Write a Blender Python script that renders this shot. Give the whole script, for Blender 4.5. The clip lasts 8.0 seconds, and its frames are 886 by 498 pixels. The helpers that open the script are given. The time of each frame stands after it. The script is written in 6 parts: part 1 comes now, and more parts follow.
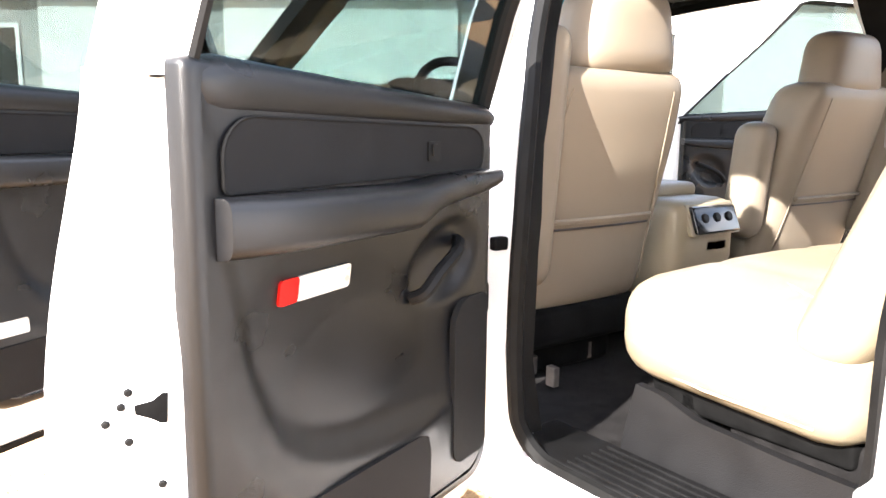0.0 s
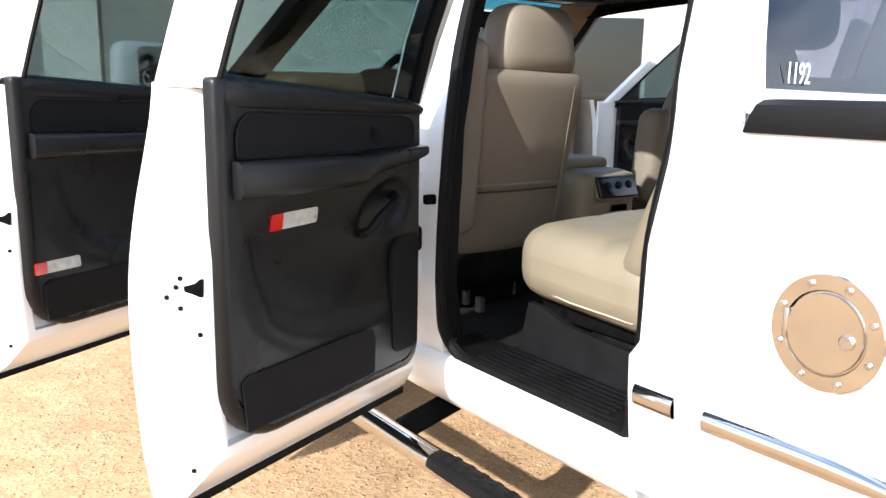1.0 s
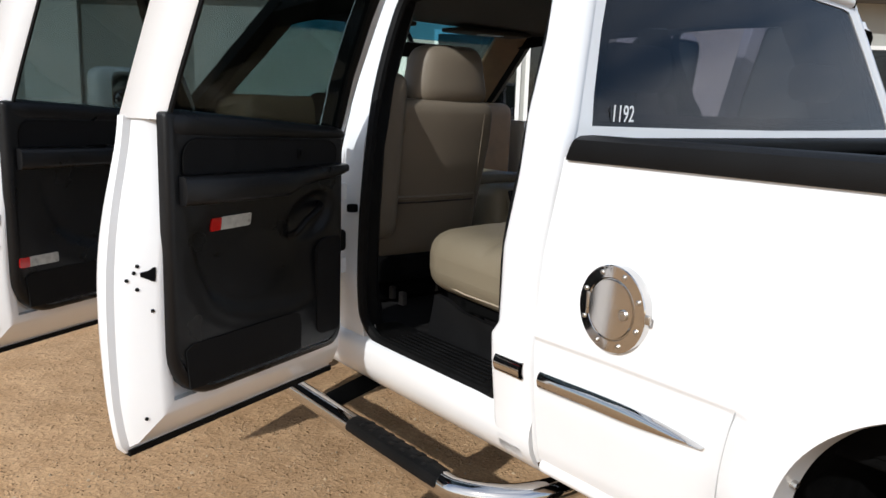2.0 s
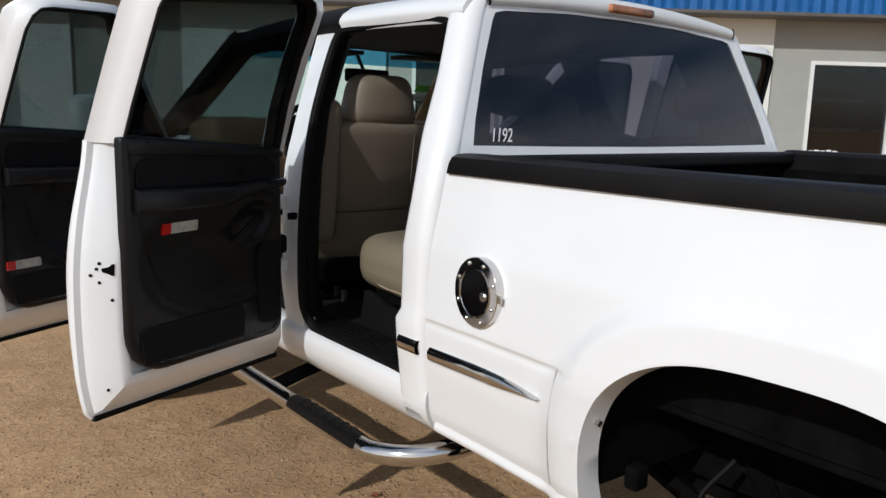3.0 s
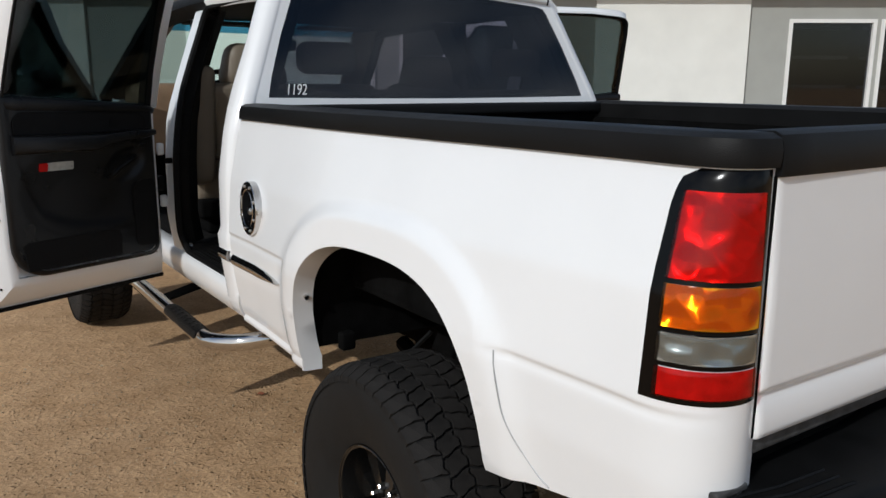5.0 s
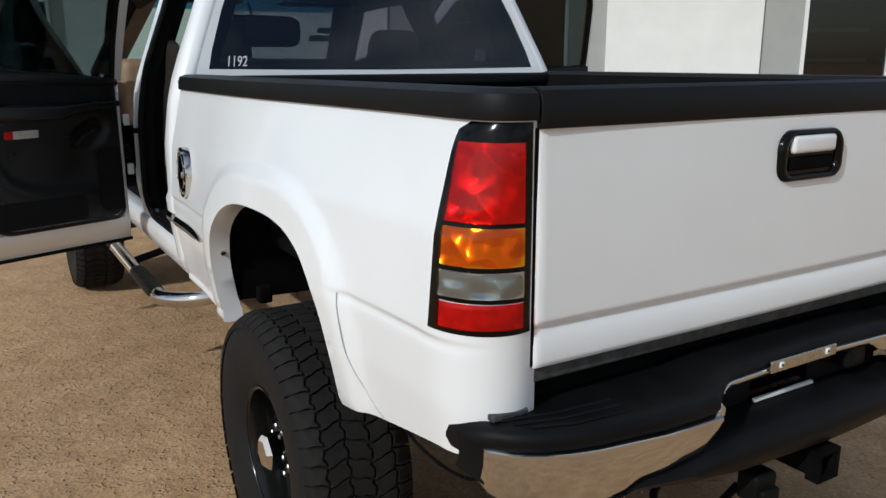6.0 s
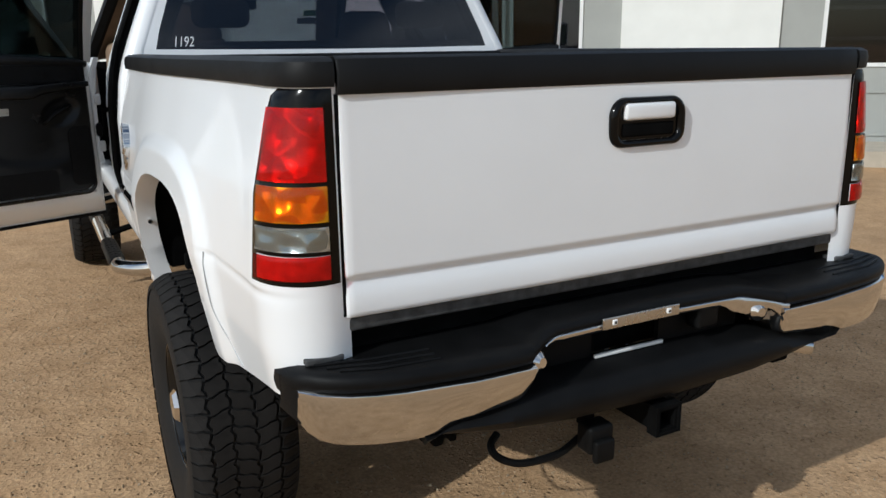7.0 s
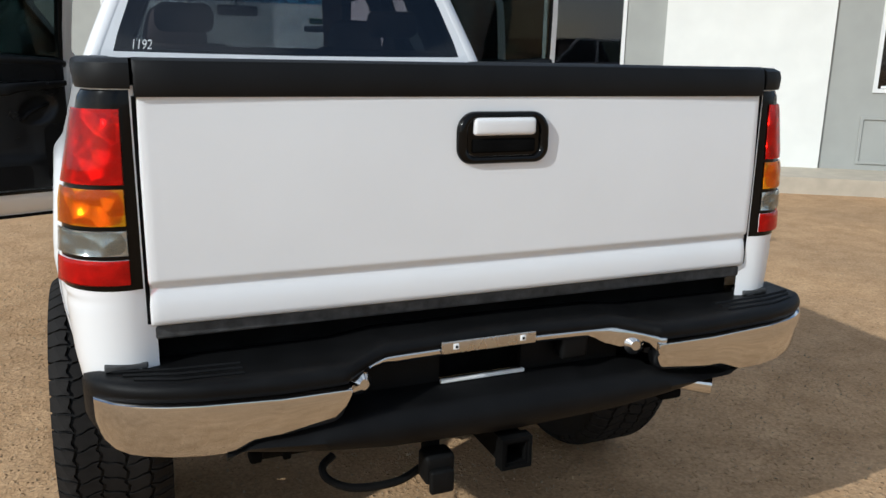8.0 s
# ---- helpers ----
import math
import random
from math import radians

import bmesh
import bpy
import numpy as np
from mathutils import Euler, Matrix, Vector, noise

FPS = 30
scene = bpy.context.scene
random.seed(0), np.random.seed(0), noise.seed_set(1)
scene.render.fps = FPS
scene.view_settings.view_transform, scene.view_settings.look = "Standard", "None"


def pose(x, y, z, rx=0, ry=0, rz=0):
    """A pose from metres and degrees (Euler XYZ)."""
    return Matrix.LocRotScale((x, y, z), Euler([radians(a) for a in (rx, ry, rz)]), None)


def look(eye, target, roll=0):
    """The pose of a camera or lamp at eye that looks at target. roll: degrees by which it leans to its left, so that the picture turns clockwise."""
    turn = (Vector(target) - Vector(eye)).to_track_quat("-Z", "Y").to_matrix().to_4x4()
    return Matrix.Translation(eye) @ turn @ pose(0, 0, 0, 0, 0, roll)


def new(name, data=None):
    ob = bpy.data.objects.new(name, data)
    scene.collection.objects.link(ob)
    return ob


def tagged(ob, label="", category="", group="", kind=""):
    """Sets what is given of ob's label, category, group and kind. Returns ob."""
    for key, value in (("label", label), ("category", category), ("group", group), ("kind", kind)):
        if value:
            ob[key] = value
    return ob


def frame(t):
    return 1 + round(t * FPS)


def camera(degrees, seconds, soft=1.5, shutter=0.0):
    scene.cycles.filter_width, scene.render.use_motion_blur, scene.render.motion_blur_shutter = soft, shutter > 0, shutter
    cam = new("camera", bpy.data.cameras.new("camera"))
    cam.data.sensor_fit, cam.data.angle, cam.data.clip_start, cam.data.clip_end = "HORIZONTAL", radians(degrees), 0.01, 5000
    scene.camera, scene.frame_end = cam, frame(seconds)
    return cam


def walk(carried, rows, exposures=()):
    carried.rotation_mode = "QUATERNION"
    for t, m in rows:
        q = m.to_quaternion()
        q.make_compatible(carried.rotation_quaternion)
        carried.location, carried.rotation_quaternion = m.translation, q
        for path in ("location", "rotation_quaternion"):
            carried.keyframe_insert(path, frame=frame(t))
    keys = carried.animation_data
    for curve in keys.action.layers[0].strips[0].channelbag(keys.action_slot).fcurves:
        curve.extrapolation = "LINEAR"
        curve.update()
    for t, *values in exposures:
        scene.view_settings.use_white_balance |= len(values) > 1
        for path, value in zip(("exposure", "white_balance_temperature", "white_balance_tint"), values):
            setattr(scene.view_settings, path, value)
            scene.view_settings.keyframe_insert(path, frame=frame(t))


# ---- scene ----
cam = camera(59.0, 8.0)
PATH = [
    (0, (-1.935, 1.799, 1.487), (-0.775, 3.394, 1.152), 0.6),
    (0.5, (-2.121, 1.563, 1.532), (-0.928, 3.123, 1.155), 0.7),
    (1, (-2.18, 1.262, 1.529), (-1.006, 2.832, 1.134), 1.1),
    (1.5, (-2.266, 1.018, 1.554), (-1.061, 2.567, 1.169), 1.6),
    (2.8, (-2.295, 0.421, 1.626), (-1.08, 1.973, 1.29), 2.0),
    (3, (-2.323, 0.313, 1.628), (-1.103, 1.862, 1.294), 1.5),
    (3.5, (-2.229, 0.086, 1.618), (-1.049, 1.664, 1.273), 1.2),
    (4, (-2.11, -0.17, 1.6), (-0.971, 1.437, 1.25), 0.8),
    (4.5, (-2.086, -0.486, 1.611), (-0.939, 1.107, 1.226), 0.8),
    (5.8, (-1.701, -1.089, 1.574), (-0.702, 0.583, 1.119), -0.6),
    (6, (-1.672, -1.152, 1.572), (-0.669, 0.515, 1.107), -0.1),
    (6.5, (-1.568, -1.338, 1.562), (-0.591, 0.338, 1.077), 0.1),
    (7, (-1.324, -1.501, 1.543), (-0.431, 0.217, 1.042), -0.7),
    (7.5, (-1.057, -1.595, 1.517), (-0.222, 0.158, 1.038), -0.3),
    (8, (-0.813, -1.661, 1.533), (-0.07, 0.135, 1.063), 1.0),
]

walk(cam, [(t, look(eye, target, roll)) for t, eye, target, roll in PATH],
     exposures=[(0, 3.62, 6520, 13.0), (0.5, 2.98, 6480, 12.5), (1.0, 1.74, 5980, 9.3), (1.5, 0.87, 6080, 8.6), (1.7, 0.6, 6080, 8.6), (2.8, -0.13, 6060, 8.0), (3.5, -0.2, 6060, 8.0), (4.5, -0.3, 6060, 8.0), (6.2, -0.24, 5860, 4.6), (7, -0.06, 5860, 4.6), (8, 0.10, 5860, 4.6)])

# ---------------------------------------------------------------- world and sun
SUN = Vector((-1.52, -0.52, 1.0)).normalized()
world = bpy.data.worlds.new("sky")
scene.world = world
world.use_nodes = True
wn = world.node_tree
wn.nodes.clear()
w_out = wn.nodes.new("ShaderNodeOutputWorld")
w_bg = wn.nodes.new("ShaderNodeBackground")
w_sky = wn.nodes.new("ShaderNodeTexSky")
w_sky.sky_type = "NISHITA"
w_sky.sun_disc = False
w_sky.sun_elevation = math.asin(SUN.z)
w_sky.sun_rotation = math.atan2(SUN.x, SUN.y)
w_sky.dust_density = 1.5
w_co = wn.nodes.new("ShaderNodeTexCoord")
w_map = wn.nodes.new("ShaderNodeMapping")
w_map.inputs["Scale"].default_value = (1.0, 1.0, 3.0)
w_noise = wn.nodes.new("ShaderNodeTexNoise")
w_noise.inputs["Scale"].default_value = 2.2
w_noise.inputs["Detail"].default_value = 7.0
w_ramp = wn.nodes.new("ShaderNodeValToRGB")
w_ramp.color_ramp.elements[0].position, w_ramp.color_ramp.elements[1].position = 0.40, 0.66
w_mix = wn.nodes.new("ShaderNodeMixRGB")
w_mix.inputs[2].default_value = (8.0, 8.2, 8.6, 1)
wn.links.new(w_co.outputs["Generated"], w_map.inputs["Vector"])
wn.links.new(w_map.outputs["Vector"], w_noise.inputs["Vector"])
wn.links.new(w_noise.outputs["Fac"], w_ramp.inputs["Fac"])
wn.links.new(w_ramp.outputs["Color"], w_mix.inputs["Fac"])
wn.links.new(w_sky.outputs["Color"], w_mix.inputs[1])
wn.links.new(w_mix.outputs["Color"], w_bg.inputs["Color"])
w_bg.inputs["Strength"].default_value = 0.097
wn.links.new(w_bg.outputs["Background"], w_out.inputs["Surface"])

sun_data = bpy.data.lights.new("sun", "SUN")
sun_data.energy = 2.92
sun_data.angle = radians(0.6)
sun_data.color = (1.0, 0.955, 0.895)
sun = new("sun", sun_data)
sun.matrix_world = look(SUN * 30, (0, 0, 0))


# ---------------------------------------------------------------- materials
def node_material(name):
    m = bpy.data.materials.new(name)
    m.use_nodes = True
    nt = m.node_tree
    return m, nt, nt.nodes["Principled BSDF"]


def material(name, color, rough=0.5, metal=0.0, spread=0.12, scale=6.0, grain=0.0, grain_scale=200.0, coat=0.0,
             rough_spread=0.1, tint=None, spec=0.5):
    """A surface with a broad stain layer, a fine grain layer and a bump."""
    m, nt, b = node_material(name)
    co = nt.nodes.new("ShaderNodeTexCoord")
    n1 = nt.nodes.new("ShaderNodeTexNoise")
    n1.inputs["Scale"].default_value, n1.inputs["Detail"].default_value = scale, 6
    n2 = nt.nodes.new("ShaderNodeTexNoise")
    n2.inputs["Scale"].default_value, n2.inputs["Detail"].default_value = grain_scale, 3
    for n in (n1, n2):
        nt.links.new(co.outputs["Object"], n.inputs["Vector"])
    ramp = nt.nodes.new("ShaderNodeValToRGB")
    lo = tuple(c * (1 - spread) for c in color) if tint is None else tint
    hi = tuple(min(1, c * (1 + spread)) for c in color)
    ramp.color_ramp.elements[0].position, ramp.color_ramp.elements[1].position = 0.3, 0.7
    ramp.color_ramp.elements[0].color, ramp.color_ramp.elements[1].color = (*lo, 1), (*hi, 1)
    nt.links.new(n1.outputs["Fac"], ramp.inputs["Fac"])
    nt.links.new(ramp.outputs["Color"], b.inputs["Base Color"])
    rr = nt.nodes.new("ShaderNodeMapRange")
    rr.inputs["To Min"].default_value, rr.inputs["To Max"].default_value = max(0.02, rough - rough_spread), min(1, rough + rough_spread)
    nt.links.new(n1.outputs["Fac"], rr.inputs["Value"])
    nt.links.new(rr.outputs["Result"], b.inputs["Roughness"])
    b.inputs["Metallic"].default_value = metal
    b.inputs["Specular IOR Level"].default_value = spec
    b.inputs["Coat Weight"].default_value = coat
    b.inputs["Coat Roughness"].default_value = 0.06
    if grain:
        bump = nt.nodes.new("ShaderNodeBump")
        bump.inputs["Strength"].default_value, bump.inputs["Distance"].default_value = grain, 0.002
        nt.links.new(n2.outputs["Fac"], bump.inputs["Height"])
        nt.links.new(bump.outputs["Normal"], b.inputs["Normal"])
    return m


def glass(name, tint, gloss=0.03, mirror=0.035):
    """A thin pane: tinted see-through with a Fresnel gloss on top."""
    m = bpy.data.materials.new(name)
    m.use_nodes = True
    nt = m.node_tree
    nt.nodes.clear()
    out = nt.nodes.new("ShaderNodeOutputMaterial")
    mix = nt.nodes.new("ShaderNodeMixShader")
    tr = nt.nodes.new("ShaderNodeBsdfTransparent")
    gl = nt.nodes.new("ShaderNodeBsdfGlossy")
    lw = nt.nodes.new("ShaderNodeLayerWeight")
    lw.inputs["Blend"].default_value = 0.5
    pw = nt.nodes.new("ShaderNodeMath")
    pw.operation = "POWER"
    pw.inputs[1].default_value = 4.5
    fr = nt.nodes.new("ShaderNodeMapRange")
    fr.inputs["To Min"].default_value, fr.inputs["To Max"].default_value = mirror, 1.0
    nt.links.new(lw.outputs["Facing"], pw.inputs[0])
    nt.links.new(pw.outputs["Value"], fr.inputs["Value"])
    tr.inputs["Color"].default_value = (*tint, 1)
    gl.inputs["Roughness"].default_value = gloss
    nt.links.new(fr.outputs["Result"], mix.inputs["Fac"])
    nt.links.new(tr.outputs["BSDF"], mix.inputs[1])
    nt.links.new(gl.outputs["BSDF"], mix.inputs[2])
    nt.links.new(mix.outputs["Shader"], out.inputs["Surface"])
    return m


def sand_material():
    m, nt, b = node_material("packed_sand")
    co = nt.nodes.new("ShaderNodeTexCoord")
    ns = []
    for s, d in ((0.6, 6), (5.0, 10), (70.0, 9), (24.0, 7)):
        n = nt.nodes.new("ShaderNodeTexNoise")
        n.inputs["Scale"].default_value, n.inputs["Detail"].default_value = s, d
        nt.links.new(co.outputs["Object"], n.inputs["Vector"])
        ns.append(n)
    vor = nt.nodes.new("ShaderNodeTexVoronoi")
    vor.inputs["Scale"].default_value = 52.0
    nt.links.new(co.outputs["Object"], vor.inputs["Vector"])
    r1 = nt.nodes.new("ShaderNodeValToRGB")
    r1.color_ramp.elements[0].position, r1.color_ramp.elements[1].position = 0.3, 0.72
    r1.color_ramp.elements[0].color, r1.color_ramp.elements[1].color = (0.430, 0.272, 0.145, 1), (0.560, 0.370, 0.210, 1)
    nt.links.new(ns[1].outputs["Fac"], r1.inputs["Fac"])
    r2 = nt.nodes.new("ShaderNodeValToRGB")
    r2.color_ramp.elements[0].position, r2.color_ramp.elements[1].position = 0.35, 0.68
    r2.color_ramp.elements[0].color, r2.color_ramp.elements[1].color = (0.82, 0.80, 0.78, 1), (1.15, 1.15, 1.14, 1)
    nt.links.new(ns[2].outputs["Fac"], r2.inputs["Fac"])
    r3 = nt.nodes.new("ShaderNodeValToRGB")
    r3.color_ramp.elements[0].position, r3.color_ramp.elements[1].position = 0.3, 0.7
    r3.color_ramp.elements[0].color, r3.color_ramp.elements[1].color = (0.85, 0.85, 0.86, 1), (1.1, 1.08, 1.05, 1)
    nt.links.new(ns[0].outputs["Fac"], r3.inputs["Fac"])
    m1 = nt.nodes.new("ShaderNodeMixRGB")
    m1.blend_type = "MULTIPLY"
    m1.inputs["Fac"].default_value = 1
    nt.links.new(r1.outputs["Color"], m1.inputs[1])
    nt.links.new(r2.outputs["Color"], m1.inputs[2])
    m2 = nt.nodes.new("ShaderNodeMixRGB")
    m2.blend_type = "MULTIPLY"
    m2.inputs["Fac"].default_value = 1
    nt.links.new(m1.outputs["Color"], m2.inputs[1])
    nt.links.new(r3.outputs["Color"], m2.inputs[2])
    nt.links.new(m2.outputs["Color"], b.inputs["Base Color"])
    add = nt.nodes.new("ShaderNodeMath")
    add.operation = "MULTIPLY_ADD"
    add.inputs[1].default_value = 0.6
    crumb = nt.nodes.new("ShaderNodeMapRange")
    crumb.inputs["From Min"].default_value, crumb.inputs["From Max"].default_value = 0.10, 0.45
    crumb.inputs["To Min"].default_value, crumb.inputs["To Max"].default_value = 1.5, 0.0
    nt.links.new(vor.outputs["Distance"], crumb.inputs["Value"])
    nt.links.new(ns[2].outputs["Fac"], add.inputs[0])
    mask = nt.nodes.new("ShaderNodeMapRange")
    mask.inputs["From Min"].default_value, mask.inputs["From Max"].default_value = 0.52, 0.60
    nt.links.new(ns[3].outputs["Fac"], mask.inputs["Value"])
    lump = nt.nodes.new("ShaderNodeMath")
    lump.operation = "MULTIPLY"
    nt.links.new(crumb.outputs["Result"], lump.inputs[0])
    nt.links.new(mask.outputs["Result"], lump.inputs[1])
    nt.links.new(lump.outputs["Value"], add.inputs[2])
    add2 = nt.nodes.new("ShaderNodeMath")
    add2.operation = "MULTIPLY_ADD"
    add2.inputs[1].default_value = 1.6
    nt.links.new(ns[1].outputs["Fac"], add2.inputs[0])
    nt.links.new(add.outputs["Value"], add2.inputs[2])
    add3 = nt.nodes.new("ShaderNodeMath")
    add3.operation = "MULTIPLY_ADD"
    add3.inputs[1].default_value = 0.9
    nt.links.new(ns[3].outputs["Fac"], add3.inputs[0])
    nt.links.new(add2.outputs["Value"], add3.inputs[2])
    bump = nt.nodes.new("ShaderNodeBump")
    bump.inputs["Strength"].default_value, bump.inputs["Distance"].default_value = 0.75, 0.012
    nt.links.new(add3.outputs["Value"], bump.inputs["Height"])
    nt.links.new(bump.outputs["Normal"], b.inputs["Normal"])
    b.inputs["Roughness"].default_value = 0.95
    b.inputs["Specular IOR Level"].default_value = 0.15
    return m


def reflector_material():
    """Wavy half-bright metal behind the lamp lenses."""
    m, nt, b = node_material("lamp_reflector")
    co = nt.nodes.new("ShaderNodeTexCoord")
    n = nt.nodes.new("ShaderNodeTexVoronoi")
    n.feature = "SMOOTH_F1"
    n.inputs["Scale"].default_value = 24.0
    n.inputs["Smoothness"].default_value = 0.5
    nt.links.new(co.outputs["Object"], n.inputs["Vector"])
    bump = nt.nodes.new("ShaderNodeBump")
    bump.inputs["Strength"].default_value, bump.inputs["Distance"].default_value = 0.6, 0.03
    nt.links.new(n.outputs["Distance"], bump.inputs["Height"])
    nt.links.new(bump.outputs["Normal"], b.inputs["Normal"])
    b.inputs["Base Color"].default_value = (0.85, 0.85, 0.84, 1)
    b.inputs["Metallic"].default_value = 0.75
    b.inputs["Roughness"].default_value = 0.22
    return m


SAND = sand_material()
DIM_REFLECTOR = material("dull_reflector", (0.62, 0.62, 0.62), 0.35, metal=0.2, spread=0.3, scale=40, grain=0.5, grain_scale=90)
WORN = material("worn_grey_plastic", (0.05, 0.05, 0.05), 0.7, spread=0.6, scale=35, grain=0.5, grain_scale=150)
WHITE = material("white_paint", (0.825, 0.83, 0.835), 0.30, spread=0.02, scale=3, coat=0.6, rough_spread=0.06)
JAMB = material("white_jamb_paint", (0.74, 0.76, 0.77), 0.4, spread=0.05, scale=9, coat=0.3)
BLACK = material("black_textured_plastic", (0.0055, 0.0055, 0.0057), 0.48, spread=0.3, scale=12, grain=0.25, grain_scale=700, spec=0.12)
CAP = material("black_rail_plastic", (0.0065, 0.0065, 0.0067), 0.48, spread=0.2, scale=7, grain=0.3, grain_scale=500, spec=0.18)
PANEL = material("charcoal_door_vinyl", (0.0046, 0.0049, 0.0057), 0.30, spread=0.25, scale=7, grain=0.25, grain_scale=900, rough_spread=0.10, spec=0.30)
CLOTH = material("charcoal_cloth", (0.0066, 0.0067, 0.0071), 0.75, spread=0.25, scale=14, grain=0.6, grain_scale=1200, spec=0.16)
RUBBER = material("black_rubber", (0.0055, 0.0055, 0.0055), 0.6, spread=0.3, scale=20, grain=0.3, spec=0.10)
TYRE = material("tyre_sidewall_rubber", (0.0062, 0.006, 0.0058), 0.72, spread=0.3, scale=18, grain=0.5, grain_scale=300, spec=0.3)
TREAD = material("dusty_tread_rubber", (0.014, 0.0128, 0.012), 0.85, spread=0.35, scale=26, grain=0.6, grain_scale=260, spec=0.2)
CHROME = material("chrome", (0.62, 0.61, 0.60), 0.07, metal=1, spread=0.03, rough_spread=0.03)
STEEL = material("brushed_steel", (0.55, 0.53, 0.50), 0.28, metal=1, spread=0.08, scale=30)
GLOSS = material("gloss_black", (0.008, 0.008, 0.009), 0.12, spread=0.2, coat=0.15, rough_spread=0.04, spec=0.3)
RIM = material("gloss_black_rim", (0.008, 0.0078, 0.0075), 0.18, spread=0.2, coat=0.2, rough_spread=0.04, spec=0.4)
UNDER = material("underbody_black", (0.004, 0.004, 0.004), 0.9, spread=0.5, scale=15, grain=0.6, grain_scale=80, spec=0.05)
RUST = material("dusty_steel", (0.055, 0.045, 0.038), 0.75, spread=0.5, scale=22, grain=0.6, grain_scale=120)
LEATHER = material("beige_leather", (0.205, 0.172, 0.118), 0.42, spread=0.06, scale=5, grain=0.35, grain_scale=420, spec=0.4)
# same leather as LEATHER; the front seats' shade is put into this darker tone
FRONT_LEATHER = material("shaded_beige_leather", (0.185, 0.155, 0.117), 0.45, spread=0.07, scale=5, grain=0.35, grain_scale=420, spec=0.3)
SEAM = material("leather_seam", (0.42, 0.35, 0.26), 0.5, spread=0.1, scale=30)
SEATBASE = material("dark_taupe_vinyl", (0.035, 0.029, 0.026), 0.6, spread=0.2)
TAN_TRIM = material("brown_trim_vinyl", (0.23, 0.150, 0.088), 0.6, spread=0.15, scale=10, grain=0.3)
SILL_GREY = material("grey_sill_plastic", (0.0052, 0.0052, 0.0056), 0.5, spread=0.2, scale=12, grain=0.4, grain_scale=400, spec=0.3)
CARPET = material("black_carpet", (0.009, 0.0085, 0.0085), 0.95, spread=0.5, scale=25, grain=1.0, grain_scale=500, spec=0.1)
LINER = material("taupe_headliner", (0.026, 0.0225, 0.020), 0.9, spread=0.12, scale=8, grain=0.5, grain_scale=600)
RED = glass("red_lens", (0.93, 0.046, 0.011), 0.06)
AMBER = glass("amber_lens", (0.97, 0.60, 0.05), 0.06)
CLEAR = glass("clear_lens", (0.74, 0.76, 0.76), 0.06)
REFLECTOR = reflector_material()
STOP = material("faded_lamp_lens", (0.40, 0.15, 0.07), 0.2, spread=0.3, scale=30, coat=0.5)
HOUSING = material("lamp_housing_black", (0.0025, 0.0025, 0.0026), 0.14, spread=0.2, rough_spread=0.03, spec=0.22)
GAP = material("panel_gap", (0.40, 0.40, 0.405), 0.7, spread=0.2)
REFLECT_RED = material("red_reflector", (0.48, 0.008, 0.006), 0.25, spread=0.12, scale=40, coat=0.5)
REFLECT_CLEAR = material("clear_reflector", (0.42, 0.42, 0.39), 0.3, spread=0.2, scale=60, grain=0.6, grain_scale=300, coat=0.4)
TINT = glass("tinted_glass", (0.275, 0.325, 0.33))
DARKTINT = glass("dark_privacy_glass", (0.35, 0.345, 0.385), mirror=0.072)
PANE = glass("clear_glass", (0.80, 0.90, 0.88))
BAND = glass("blue_sun_band", (0.24, 0.50, 0.62))
GREY_WALL = material("grey_wall_paint", (0.36, 0.365, 0.34), 0.85, spread=0.05, scale=3, grain=0.5, grain_scale=120)
WHITE_WALL = material("white_wall_paint", (0.80, 0.80, 0.755), 0.85, spread=0.04, scale=2.5, grain=0.6, grain_scale=90)
BLUE_ROOF = material("blue_metal_roof", (0.03, 0.22, 0.62), 0.4, spread=0.08, scale=4)
SOFFIT = material("dark_soffit", (0.12, 0.11, 0.10), 0.8)
CONCRETE = material("concrete_walk", (0.48, 0.42, 0.33), 0.9, spread=0.1, scale=5, grain=0.6, grain_scale=100)
FRAME_WHITE = material("white_window_frame", (0.78, 0.78, 0.76), 0.5, spread=0.04)
# near-black that stands for the lack of light inside the shop
ROOM_SHADE = material("room_shade", (0.02, 0.02, 0.022), 0.6, spread=0.4, scale=2)
PAINT_MARK = material("white_marker", (0.85, 0.85, 0.85), 0.7, spread=0.1, scale=40)
STONE = material("pebble", (0.36, 0.27, 0.17), 0.9, spread=0.5, scale=30)
LEAF = material("dry_leaf", (0.22, 0.07, 0.03), 0.8, spread=0.3, scale=60)
PAPER = material("printed_sheet", (0.45, 0.55, 0.62), 0.6, spread=0.3, scale=18)
GREEN = material("green_marker", (0.15, 0.55, 0.08), 0.6, spread=0.2, scale=20)


# ---------------------------------------------------------------- mesh helpers
def part(name, bm, mat, parent, label="", smooth=True, sharp=35):
    """Links a bmesh as one mesh object under a thing or a part."""
    bmesh.ops.remove_doubles(bm, verts=bm.verts, dist=0.00005)
    bmesh.ops.recalc_face_normals(bm, faces=bm.faces)
    me = bpy.data.meshes.new(name)
    bm.to_mesh(me)
    bm.free()
    if smooth:
        me.shade_smooth()
        me.set_sharp_from_angle(angle=radians(sharp))
    me.materials.append(mat)
    ob = new(name, me)
    ob.parent = parent
    if label:
        ob["label"] = label
    return ob


def thing(name, label, category, group="", kind="", at=(0, 0, 0)):
    e = new(name)
    e.location = at
    e.empty_display_size = 0.2
    return tagged(e, label, category, group, kind)


